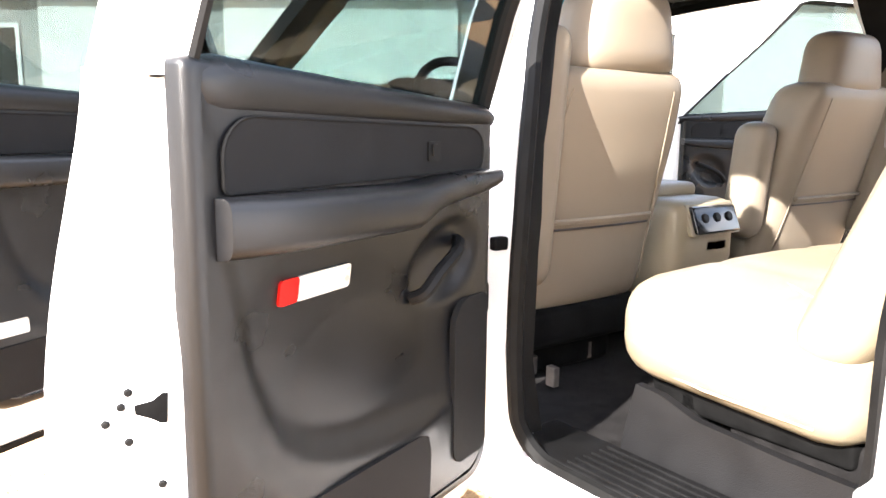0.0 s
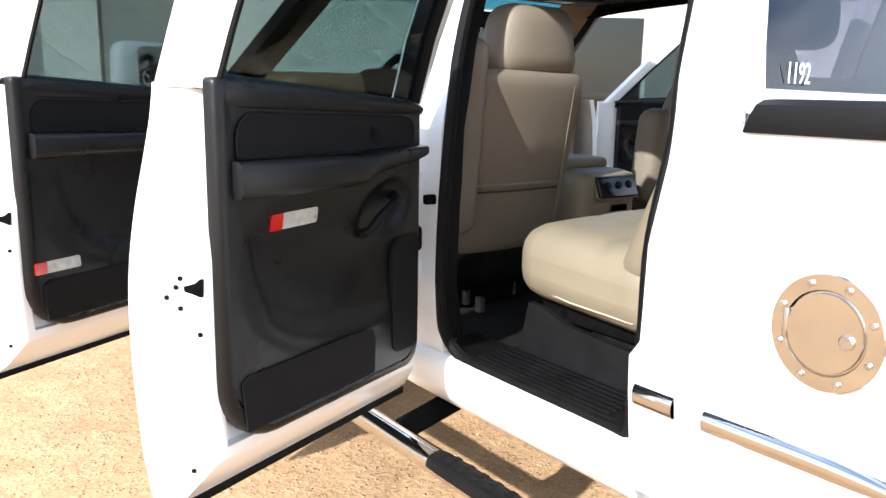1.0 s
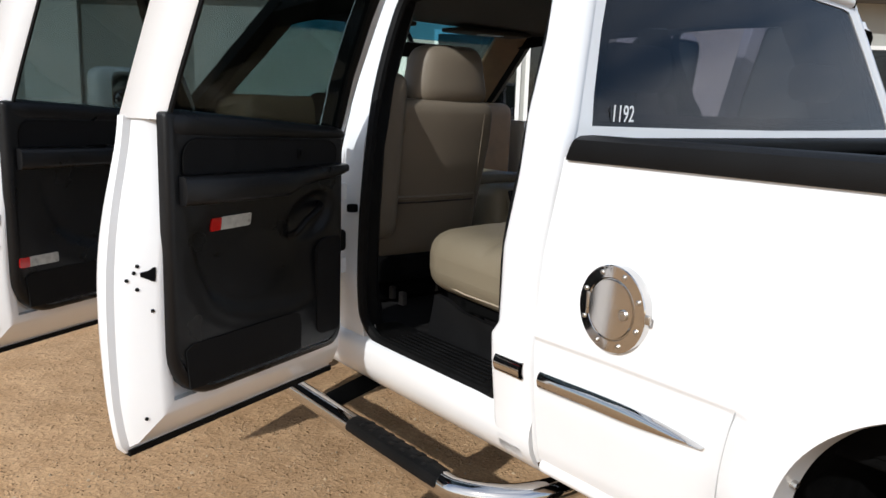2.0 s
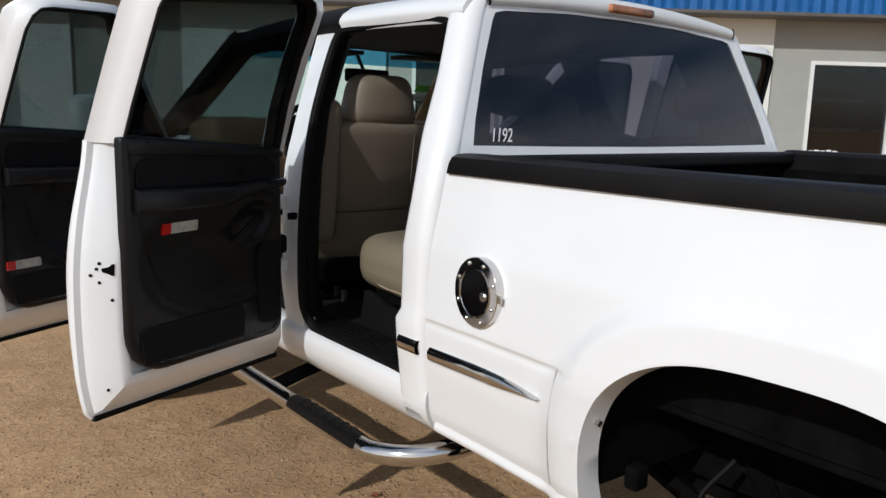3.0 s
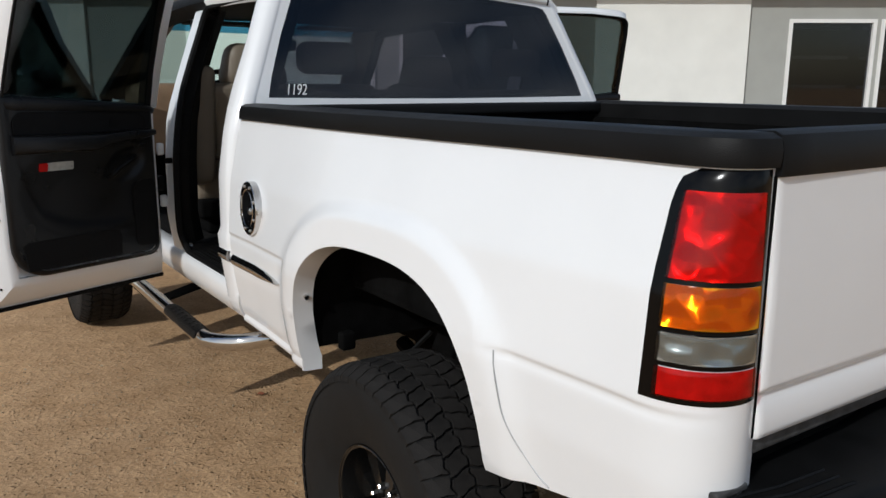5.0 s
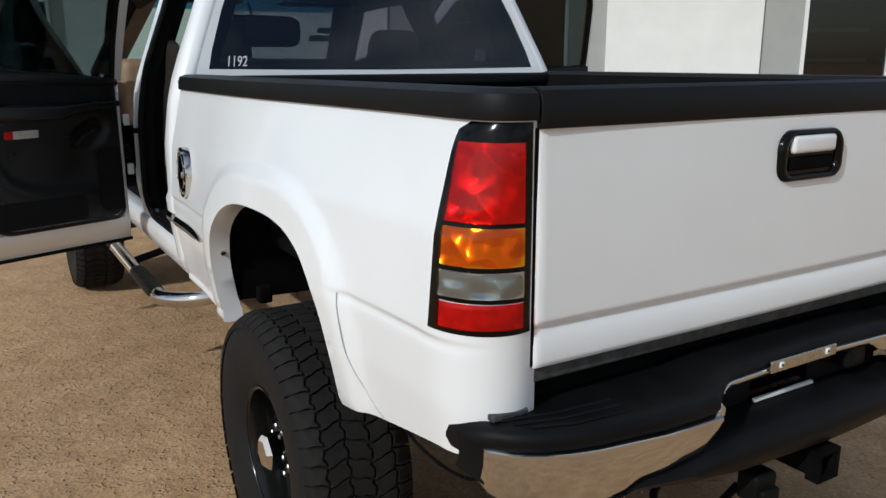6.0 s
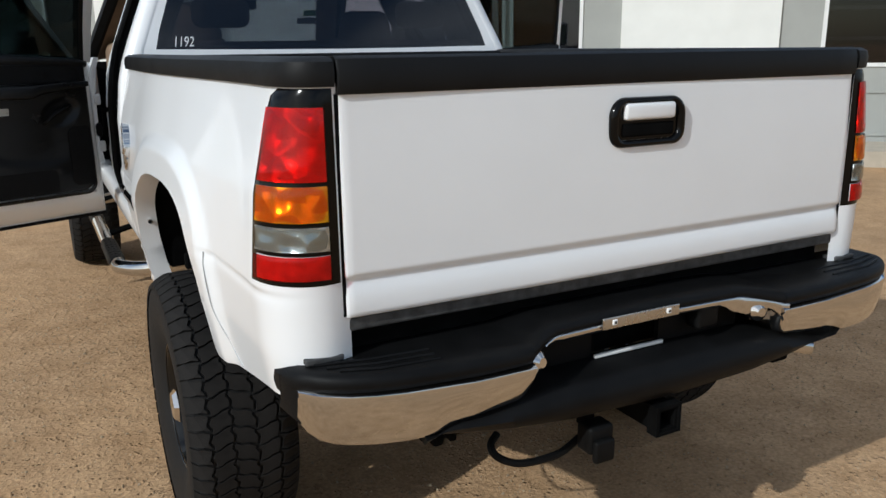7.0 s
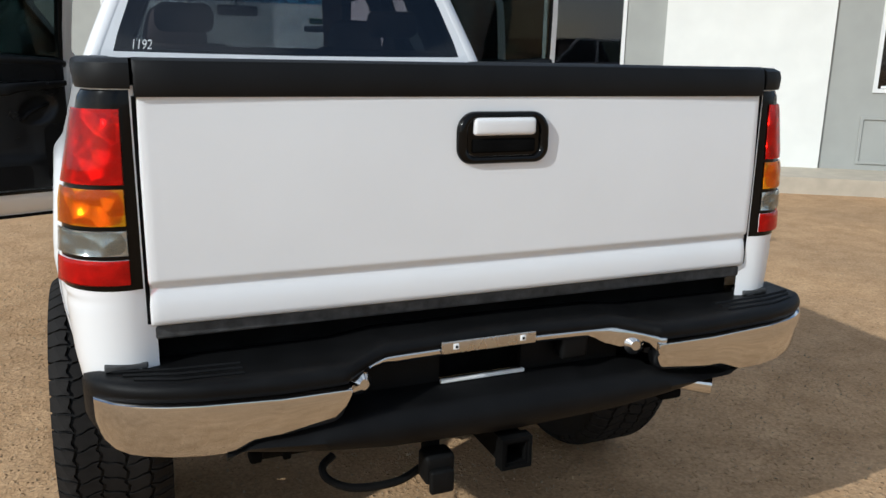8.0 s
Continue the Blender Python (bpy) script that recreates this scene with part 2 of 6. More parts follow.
def grid(bm, rows, closed_u=False, closed_v=False):
    """A skin over rows of points."""
    vs = [[bm.verts.new(p) for p in row] for row in rows]
    nu, nv = len(vs), len(vs[0])
    for i in range(nu if closed_u else nu - 1):
        for j in range(nv if closed_v else nv - 1):
            q = [vs[i][j], vs[i][(j + 1) % nv], vs[(i + 1) % nu][(j + 1) % nv], vs[(i + 1) % nu][j]]
            q = list(dict.fromkeys(q))
            if len(q) > 2:
                try:
                    bm.faces.new(q)
                except ValueError:
                    pass
    return vs


def sheet(rows, off):
    """A skin with thickness: off is a vector, or a function of the point."""
    bm = bmesh.new()
    back = [[Vector(p) + (off(p) if callable(off) else Vector(off)) for p in row] for row in rows]
    a, b = grid(bm, rows), grid(bm, back)
    loop_a = a[0][:-1] + [r[-1] for r in a[:-1]] + a[-1][:0:-1] + [r[0] for r in a[:0:-1]]
    loop_b = b[0][:-1] + [r[-1] for r in b[:-1]] + b[-1][:0:-1] + [r[0] for r in b[:0:-1]]
    n = len(loop_a)
    for i in range(n):
        q = list(dict.fromkeys([loop_a[i], loop_a[(i + 1) % n], loop_b[(i + 1) % n], loop_b[i]]))
        if len(q) > 2:
            bm.faces.new(q)
    return bm


def slab(outer, holes, d0, d1, place, bm=None):
    """A flat plate with holes; place(a, b, d) puts it into the world."""
    bm = bm or bmesh.new()
    made = []
    for d in (d0, d1):
        edges, loops = [], []
        for loop in (outer, *holes):
            vs = [bm.verts.new(place(a, b, d)) for a, b in loop]
            loops.append(vs)
            edges += [bm.edges.new((vs[i], vs[(i + 1) % len(vs)])) for i in range(len(vs))]
        bmesh.ops.triangle_fill(bm, use_beauty=True, use_dissolve=False, edges=edges)
        made.append(loops)
    for la, lb in zip(*made):
        for i in range(len(la)):
            j = (i + 1) % len(la)
            bm.faces.new((la[i], la[j], lb[j], lb[i]))
    return bm


def rounded(a0, b0, a1, b1, r, n=5):
    """A rectangle with rounded corners; r: one radius or four, from the corner (a0, b0) round to (a0, b1)."""
    rs = r if isinstance(r, (tuple, list)) else (r,) * 4
    pts = []
    for (ca, cb, s), q in zip(((a0, b0, 180), (a1, b0, 270), (a1, b1, 0), (a0, b1, 90)), rs):
        sa, sb = (1 if ca == a0 else -1), (1 if cb == b0 else -1)
        for k in range(n + 1):
            t = radians(s + 90 * k / n)
            pts.append((ca + sa * q + q * math.cos(t), cb + sb * q + q * math.sin(t)))
    return pts


def rbox(size, r, n=4, bend=None, bm=None, at=(0, 0, 0)):
    """A box with rounded edges; bend(p) reshapes it."""
    bm = bm or bmesh.new()
    hx, hy, hz = (s / 2 for s in size)
    r = min(r, hx, hy, hz)
    steps = [-1 + 2 * i / n for i in range(n + 1)]

    def axis(h):
        inner = max(h - r, 0)
        corner = [-h + r * (1 - math.cos(k * math.pi / 2 / 3)) for k in range(3)]
        mid = [inner * s for s in steps]
        return sorted({round(v, 5) for v in corner + mid + [-v for v in corner]})

    ax, ay, az = axis(hx), axis(hy), axis(hz)
    seen = {}

    def vert(x, y, z):
        key = (round(x, 5), round(y, 5), round(z, 5))
        if key not in seen:
            c = Vector((max(-hx + r, min(hx - r, x)), max(-hy + r, min(hy - r, y)), max(-hz + r, min(hz - r, z))))
            d = Vector((x, y, z)) - c
            p = c + d.normalized() * r if d.length > 1e-6 else Vector((x, y, z))
            p = bend(p) if bend else p
            seen[key] = bm.verts.new(p + Vector(at))
        return seen[key]

    def face(us, vs, f):
        for i in range(len(us) - 1):
            for j in range(len(vs) - 1):
                q = [vert(*f(us[i], vs[j])), vert(*f(us[i + 1], vs[j])), vert(*f(us[i + 1], vs[j + 1])), vert(*f(us[i], vs[j + 1]))]
                q = list(dict.fromkeys(q))
                if len(q) > 2:
                    try:
                        bm.faces.new(q)
                    except ValueError:
                        pass
    for s in (-1, 1):
        face(ax, ay, lambda u, v: (u, v, s * hz))
        face(ax, az, lambda u, v: (u, s * hy, v))
        face(ay, az, lambda u, v: (s * hx, u, v))
    return bm


def tube(points, r, n=10, bm=None, caps=True):
    """A round bar along points; r: one radius or one for each point."""
    bm = bm or bmesh.new()
    pts = [Vector(p) for p in points]
    rs = r if isinstance(r, (list, tuple)) else [r] * len(pts)
    rows, up = [], None
    for i, p in enumerate(pts):
        t = (pts[min(i + 1, len(pts) - 1)] - pts[max(i - 1, 0)]).normalized()
        if up is None:
            up = t.orthogonal().normalized()
        up = (up - t * up.dot(t)).normalized()
        side = t.cross(up)
        rows.append([p + rs[i] * (math.cos(2 * math.pi * k / n) * up + math.sin(2 * math.pi * k / n) * side) for k in range(n)])
    vs = grid(bm, rows, closed_v=True)
    if caps:
        bm.faces.new(vs[0])
        bm.faces.new(vs[-1])
    return bm


def spline(points, n=8):
    """A smooth run of points through the given ones."""
    p = [Vector(q) for q in points]
    p = [2 * p[0] - p[1]] + p + [2 * p[-1] - p[-2]]
    out = []
    for i in range(1, len(p) - 2):
        for k in range(n):
            t = k / n
            out.append(0.5 * (2 * p[i] + (p[i + 1] - p[i - 1]) * t + (2 * p[i - 1] - 5 * p[i] + 4 * p[i + 1] - p[i + 2]) * t * t
                              + (3 * p[i] - p[i - 1] - 3 * p[i + 1] + p[i + 2]) * t ** 3))
    return out + [p[-2]]


def lerp_table(table, v):
    """Straight lines between the pairs of a table."""
    for (a, x), (b, y) in zip(table, table[1:]):
        if v <= b:
            return x + (y - x) * max(0.0, (v - a)) / (b - a)
    return table[-1][1]


def disc(center, axis, r, h, n=24, bm=None, bevel=0.0):
    """A short round post along an axis, with a bevelled far rim."""
    c, a = Vector(center), Vector(axis).normalized()
    pts = [(c, 1.0), (c + a * (h - bevel), 1.0), (c + a * h, (r - bevel) / r)]
    return tube([p for p, _ in pts], [r * k for _, k in pts], n, bm)

# ---------------------------------------------------------------- ground
def build_ground():
    bm = bmesh.new()
    xs = [-400, -60, -20] + [-8 + 0.5 * i for i in range(49)] + [30, 80, 400]
    ys = [-400, -60, -20] + [-8 + 0.5 * i for i in range(49)] + [30, 80, 400]
    rows = [[(x, y, 0.012 * (noise.noise((x * 0.7, y * 0.7, 3)) if abs(x) < 17 and abs(y) < 17 else 0) - 0.006) for y in ys] for x in xs]
    grid(bm, rows)
    ob = part("ground", bm, SAND, None)
    tagged(ob, "tan packed sand and gravel lot", "ground", kind="structure")

    verts, faces = [], []
    rng = random.Random(5)
    for k in range(24000):
        x, y = (rng.uniform(-3.4, 2.6), rng.uniform(-0.8, 4.2)) if k < 17000 else (rng.uniform(-6, 5), rng.uniform(-1.5, 7))
        r = rng.uniform(0.0022, 0.0052) * (2.0 if rng.random() < 0.06 else 1)
        m = Matrix.LocRotScale((x, y, 0.012 * noise.noise((x * 0.7, y * 0.7, 3)) - 0.006 + r * 0.12),
                               Euler((rng.random() * 6, rng.random() * 6, rng.random() * 6)), (r, r * rng.uniform(0.6, 1), r * rng.uniform(0.5, 0.8)))
        o = len(verts)
        verts += [m @ Vector(q) for q in ((1, 0, 0.2), (0.3, 0.95, 0), (-0.8, 0.6, 0.1), (-0.85, -0.5, 0), (0.25, -1, 0.1), (0.1, 0.1, 0.9), (0, 0, -0.9))]
        for a in range(5):
            faces += [(o + a, o + (a + 1) % 5, o + 5), (o + (a + 1) % 5, o + a, o + 6)]
    me = bpy.data.meshes.new("pebbles")
    me.from_pydata(verts, [], faces)
    bm = bmesh.new()
    bm.from_mesh(me)
    bpy.data.meshes.remove(me)
    ob = part("pebbles", bm, STONE, None)
    tagged(ob, "small tan pebbles scattered over the sandy lot", "pebbles", kind="stuff")

    bm = bmesh.new()
    grid(bm, [[(-0.60 + 0.012 * i, 2.95 + 0.010 * j, 0.006 + 0.006 * math.sin(i * 2.1 + j)) for j in range(4)] for i in range(5)])
    ob = part("dry_leaf", bm, LEAF, None)
    tagged(ob, "small dry reddish leaf lying on sand", "leaf")


# ---------------------------------------------------------------- building
FACE_AT, FACE_TURN = (7.62, 6.36), 36.6
FD = Vector((math.cos(radians(FACE_TURN)), -math.sin(radians(FACE_TURN)), 0))
FN = Vector((-math.sin(radians(FACE_TURN)), -math.cos(radians(FACE_TURN)), 0))


def face(s, z, o):
    """A place on the building's front: s along it, z up, o out of it."""
    return Vector((*FACE_AT, 0)) + s * FD + o * FN + Vector((0, 0, z))


def box_on_face(bm, s0, s1, z0, z1, o0, o1):
    return slab([(s0, z0), (s1, z0), (s1, z1), (s0, z1)], [], o0, o1, face, bm)


WINDOWS = [(0.86, 2.05, 1.21, 2.5), (2.11, 3.30, 1.21, 2.5), (5.4, 7.2, 1.2, 2.5), (-4.55, -3.42, 0.30, 2.5), (-3.36, -2.33, 0.30, 2.5), (-10.65, -10.0, 1.2, 2.5)]
PANELS = [(-1.80, 0.307), (-7.6, -4.9), (-9.75, -9.05), (-16.0, -12.0), (8.0, 11.0)]


def build_building():
    shop = thing("shop_building", "low grey and white shop with a blue metal roof edge", "building", at=(0, 0, 0))
    holes = [[(a, c), (b, c), (b, d), (a, d)] for a, b, c, d in WINDOWS]
    part("wall", slab([(-26, 0.2), (16, 0.2), (16, 3.3), (-26, 3.3)], holes, -0.2, 0.0, face), GREY_WALL, shop, "grey painted wall", smooth=False)
    for a, b in PANELS:
        part("wall_panel", box_on_face(None, a, b, 0.2, 3.28, 0.003, 0.05), WHITE_WALL, shop, "white painted wall panel", smooth=False)
    part("lower_panel", slab([(0.76, 0.28), (3.4, 0.28), (3.4, 0.90), (0.76, 0.90)], [[(0.80, 0.32), (3.36, 0.32), (3.36, 0.86), (0.80, 0.86)]], 0.003, 0.02, face),
         GREY_WALL, shop, smooth=False)
    for a, b, c, d in WINDOWS:
        win = part("window", slab([(a, c), (b, c), (b, d), (a, d)], [[(a + .05, c + .05), (b - .05, c + .05), (b - .05, d - .05), (a + .05, d - .05)]], -0.06, 0.02, face),
                   FRAME_WHITE, shop, "white framed window", smooth=False)
        part("pane", box_on_face(None, a + .05, b - .05, c + .05, d - .05, -0.035, -0.030), DARKTINT, win, "dark glass pane", smooth=False)
        # added dark sheet; the unlit room's shade is in its colour
        part("interior", box_on_face(None, a - .3, b + .3, c - .3, d + .2, -1.6, -1.5), ROOM_SHADE, win, "dark sheet behind the glass for the unlit room", smooth=False)
        if 0.5 < a < 1.0:
            for k in range(5):
                part("window_lettering", box_on_face(None, a + .10 + .085 * k, a + .165 + .085 * k, c + .055, c + (.095 if k % 2 else .085), -0.0285, -0.0275), PAINT_MARK, win, "white lettering shape", smooth=False)
        for k in range(3):
            part("shelf", box_on_face(None, a + .1, b - .1, c + .35 + .42 * k, c + .40 + .42 * k, -0.75, -0.55), GREY_WALL, win, "shelf behind the glass", smooth=False)
    part("rear_wall", box_on_face(None, -26, 16, 0.0, 3.3, -4.2, -4.0), GREY_WALL, shop, smooth=False)
    # corrugated blue edge of the roof
    rows = []
    n = 1000
    for i in range(n + 1):
        s = -26 + 42 * i / n
        w = 0.018 * math.sin(s * 2 * math.pi / 0.16)
        rows.append([face(s, 3.03, 0.47 + w), face(s, 3.50, 0.47 + w), face(s, 3.56, 0.40 + w), face(s, 4.3, -2.2 + w)])
    part("roof", sheet(rows, (0, 0, -0.012)), BLUE_ROOF, shop, "blue corrugated metal roof edge")
    part("soffit", box_on_face(None, -26, 16, 3.022, 3.06, 0.0, 0.492), SOFFIT, shop, "dark soffit", smooth=False)
    walkway = part("walkway", box_on_face(None, -26, 16, -0.1, 0.2, -0.1, 1.1), CONCRETE, None, smooth=False)
    tagged(walkway, "sandy concrete walk along the shop front", "pavement", kind="structure")


# ---------------------------------------------------------------- truck: the bed
truck = thing("pickup_truck", "white lifted crew cab pickup with all doors open", "truck")

BED_FRONT, ARCH_Y, ARCH_W, ARCH_Z, ARCH_H, ARCH_N = 2.066, 1.0, 0.456, 0.735, 0.433, 2.7
BULGE = [(0.70, 0.010), (0.76, 0.032), (0.90, 0.055), (1.02, 0.0668), (1.06, 0.0665), (1.25, 0.050), (1.38, 0.020), (1.47, 0.0), (1.6, 0.0)]
ARC_END = 0.20


def bed_base(y):
    """Half width of the bed at its top: it narrows towards the tailgate."""
    s = max(0.0, min(1.0, (1.5 - y) / 1.4))
    return 0.937 - 0.057 * s * s * (3 - 2 * s)


def arch_r(y, z):
    a, b = abs(y - ARCH_Y) / ARCH_W, max(0.0, z - ARCH_Z) / ARCH_H
    return (a ** ARCH_N + b ** ARCH_N) ** (1 / ARCH_N)


CREASE = [(0.92, 0.0), (1.028, 0.0038), (1.036, 0.0058), (1.044, 0.0058), (1.054, 0.0), (1.07, 0.0)]


def bed_point(p, z, off=0.0, side=-1):
    """A place on the bed's side: p runs from the tailgate (0) round the corner and forward."""
    if p < ARC_END:
        th = math.pi / 2 * (1 - p / ARC_END)
        rx, ry = bed_base(0.12) - 0.788, 0.128
        ct, st = max(0.0, math.cos(th)) ** 0.77, math.sin(th) ** 0.77
        c, n = Vector((-0.788 - rx * ct, 0.12 - ry * st)), Vector((-math.cos(th), -math.sin(th) * 0.6))
        fade = 0.05 + 0.95 * (p / ARC_END) ** 0.65
    else:
        y = 0.12 + p - ARC_END
        c, n, fade = Vector((-bed_base(y), y)), Vector((-1, 0)), 1.0
    b = lerp_table(BULGE, z) * fade
    line = min(1.0, p / ARC_END) ** 2
    if p >= ARC_END:
        r = arch_r(c.y, z)
        k = max(0.0, min(1.0, (1.30 - r) / 0.13))
        line = 1 - k * k * (3 - 2 * k)
        b += 0.020 * (1 - line) * (1 if z > ARCH_Z - 0.02 else 0.8)
        b += 0.012 * max(0.0, min(1.0, (1.9 - r) / 0.7))
    q = c + n * (b + off - line * lerp_table(CREASE, z))
    return Vector((q.x * -side, q.y, z))


def bed_bottom(y):
    if abs(y - ARCH_Y) < ARCH_W:
        return ARCH_Z + ARCH_H * (1 - (abs(y - ARCH_Y) / ARCH_W) ** ARCH_N) ** (1 / ARCH_N)
    return ARCH_Z + (0.16 * (ARCH_Y - ARCH_W - y) if y < ARCH_Y else -0.004)


def bed_columns():
    ys = [BED_FRONT - (BED_FRONT - ARCH_Y - ARCH_W) * (i / 16) for i in range(16)]
    for i in range(61):
        c = math.cos(math.pi * i / 60)
        ys.append(ARCH_Y + ARCH_W * math.copysign(abs(c) ** (2 / ARCH_N), c))
    ys += [ARCH_Y - ARCH_W - (ARCH_Y - ARCH_W - 0.12) * i / 14 for i in range(1, 15)]
    ps = [y - 0.12 + ARC_END for y in ys]
    return ps + [ARC_END * (1 - i / 12) for i in range(1, 13)]


def build_bed_side(side):
    rows = []
    for p in bed_columns():
        y = 0.12 + p - ARC_END if p >= ARC_END else 0.12 * p / ARC_END
        zb = bed_bottom(y)
        z1 = max(1.026, zb + 0.02)
        z2 = z1 + 0.033
        rows.append([bed_point(p, z, 0, side) for z in [zb + (z1 - zb) * j / 24 for j in range(25)] + [z1 + d for d in (0.005, 0.009, 0.013, 0.017, 0.021, 0.025, 0.029)] + [z2 + (1.475 - z2) * j / 34 for j in range(35)]])
    bed = part("bed_side", sheet(rows, lambda q: Vector((-side * 0.018, 0.006 if q[1] < 0.1 else 0, 0))), WHITE, truck, "white flared bed side", sharp=50)
    # rolled lip and liner of the wheel arch
    lip, liner = [], []
    for i in range(61):
        c, s = math.cos(math.pi * i / 60), math.sin(math.pi * i / 60)
        y, z = ARCH_Y + ARCH_W * math.copysign(abs(c) ** (2 / ARCH_N), c), ARCH_Z + ARCH_H * s ** (2 / ARCH_N)
        x = bed_point(y - 0.12 + ARC_END, z + 0.001, 0, side).x
        lip.append([(x, y, z), (x - side * 0.012, y, z - 0.004), (x - side * 0.065, y * 0.985 + 0.015 * ARCH_Y, z - 0.006)])
        liner.append([(x - side * 0.06, y, z + 0.03), (side * 0.38, y, z + 0.02)])
    part("arch_lip", sheet(lip, (0, 0, 0.008)), WHITE, bed, "white rolled arch lip")
    part("wheel_well", sheet(liner, (0, 0, 0.01)), UNDER, bed, "black wheel well liner")
    part("well_wall", sheet([[(side * 0.38, ARCH_Y + a, z) for z in (0.56, 0.95, 1.2)] for a in (-0.6, 0, 0.75)], (-side * 0.01, 0, 0)), UNDER, bed)
    for y, z in ((1.425, 0.95), (1.31, 1.112)):
        x = bed_point(y - 0.12 + ARC_END, 1.0, 0, side).x
        part("screw", disc((x - side * 0.045, y, z), (0, -1, -0.2), 0.008, 0.012, 8), STEEL, bed)
    # seam behind the flare
    pts = spline([Vector((0, y, z)) for y, z in ((0.352, 0.771), (0.385, 0.790), (0.425, 0.833), (0.455, 0.90), (0.470, 0.96), (0.488, 1.046))], 6)
    front = [Vector((0, 1.56 - 0.03 * ((z - 0.74) / 0.31) ** 2, z)) for z in [0.74 + 0.031 * i for i in range(11)]]
    part("flare_seam", tube([bed_point(q[1] - 0.12 + ARC_END, q[2], 0.0008, side) for q in front], 0.0014, 6), GAP, bed, "thin seam of the flare")
    # rolled lower edge ahead of the wheel
    roll = []
    for i in range(25):
        y = BED_FRONT - 0.004 - (BED_FRONT - 1.462) * i / 24
        x = abs(bed_point(y - 0.12 + ARC_END, 0.733, 0, side).x)
        soft = min(1.0, max(0.0, (y - 1.50) / 0.12))
        roll.append([(side * (x - 0.001), y, 0.737), (side * (x - 0.004 * soft), y, 0.729), (side * (x + 0.003 * soft), y, 0.720), (side * (x + 0.004 * soft), y, 0.708), (side * (x - 0.004), y, 0.697), (side * (x - 0.016), y, 0.690), (side * (x - 0.040), y, 0.692)])
    part("sill_roll", sheet(roll, (-side * 0.006, 0, 0.004)), WHITE, bed, "white rolled lower edge of the bed side", sharp=60)
    x = abs(bed_point(1.457 - 0.12 + ARC_END, 0.736, 0, side).x)
    part("lip_foot", sheet([[(side * (x - 0.003), 1.457, z), (side * (x - 0.013), 1.4565, z - 0.002), (side * (x - 0.066), 1.449, z - 0.002)] for z in (0.694, 0.715, 0.742)], (0, 0.008, 0)), WHITE, bed, "white foot of the arch lip")
    part("flare_seam", tube([bed_point(q[1] - 0.12 + ARC_END, q[2], 0.0014, side) for q in pts], 0.0016, 6), GAP, bed, "thin seam of the flare")
    # rail cap
    rows = []
    ps = [BED_FRONT - 0.12 + ARC_END - 0.012 - i * 0.08 for i in range(24)] + [ARC_END * (1 - i / 8) for i in range(0, 9)]
    for k, p in enumerate(ps):
        lead = 0.024 if k == 0 else 0.0
        prof = [(-0.0, 1.468), (0.010, 1.469), (0.012, 1.477), (0.0135, 1.500), (0.009, 1.517), (-0.008, 1.5255), (-0.05, 1.527), (-0.10, 1.525), (-0.115, 1.512), (-0.118, 1.44)]
        row = []
        for o, z in prof:
            q = bed_point(p - lead * max(0, (z - 1.466) / 0.054), min(z, 1.469), 0, side)
            n = (bed_point(p, 1.469, 0.1, side) - bed_point(p, 1.469, 0, side)).normalized()
            row.append(Vector((q.x + n.x * o, q.y + n.y * o, z)))
        rows.append(row)
    cap = bmesh.new()
    vs = grid(cap, rows)
    cap.faces.new(vs[0])
    cap.faces.new(vs[-1])
    part("rail_cap", cap, CAP, bed, "black plastic rail cap")
    # inner wall of the bed
    part("bed_inner_wall", sheet([[(side * 0.80, y, z) for z in (0.98, 1.45)] for y in (0.0, 1.0, 2.03)], (side * 0.02, 0, 0)), UNDER, bed)
    return bed


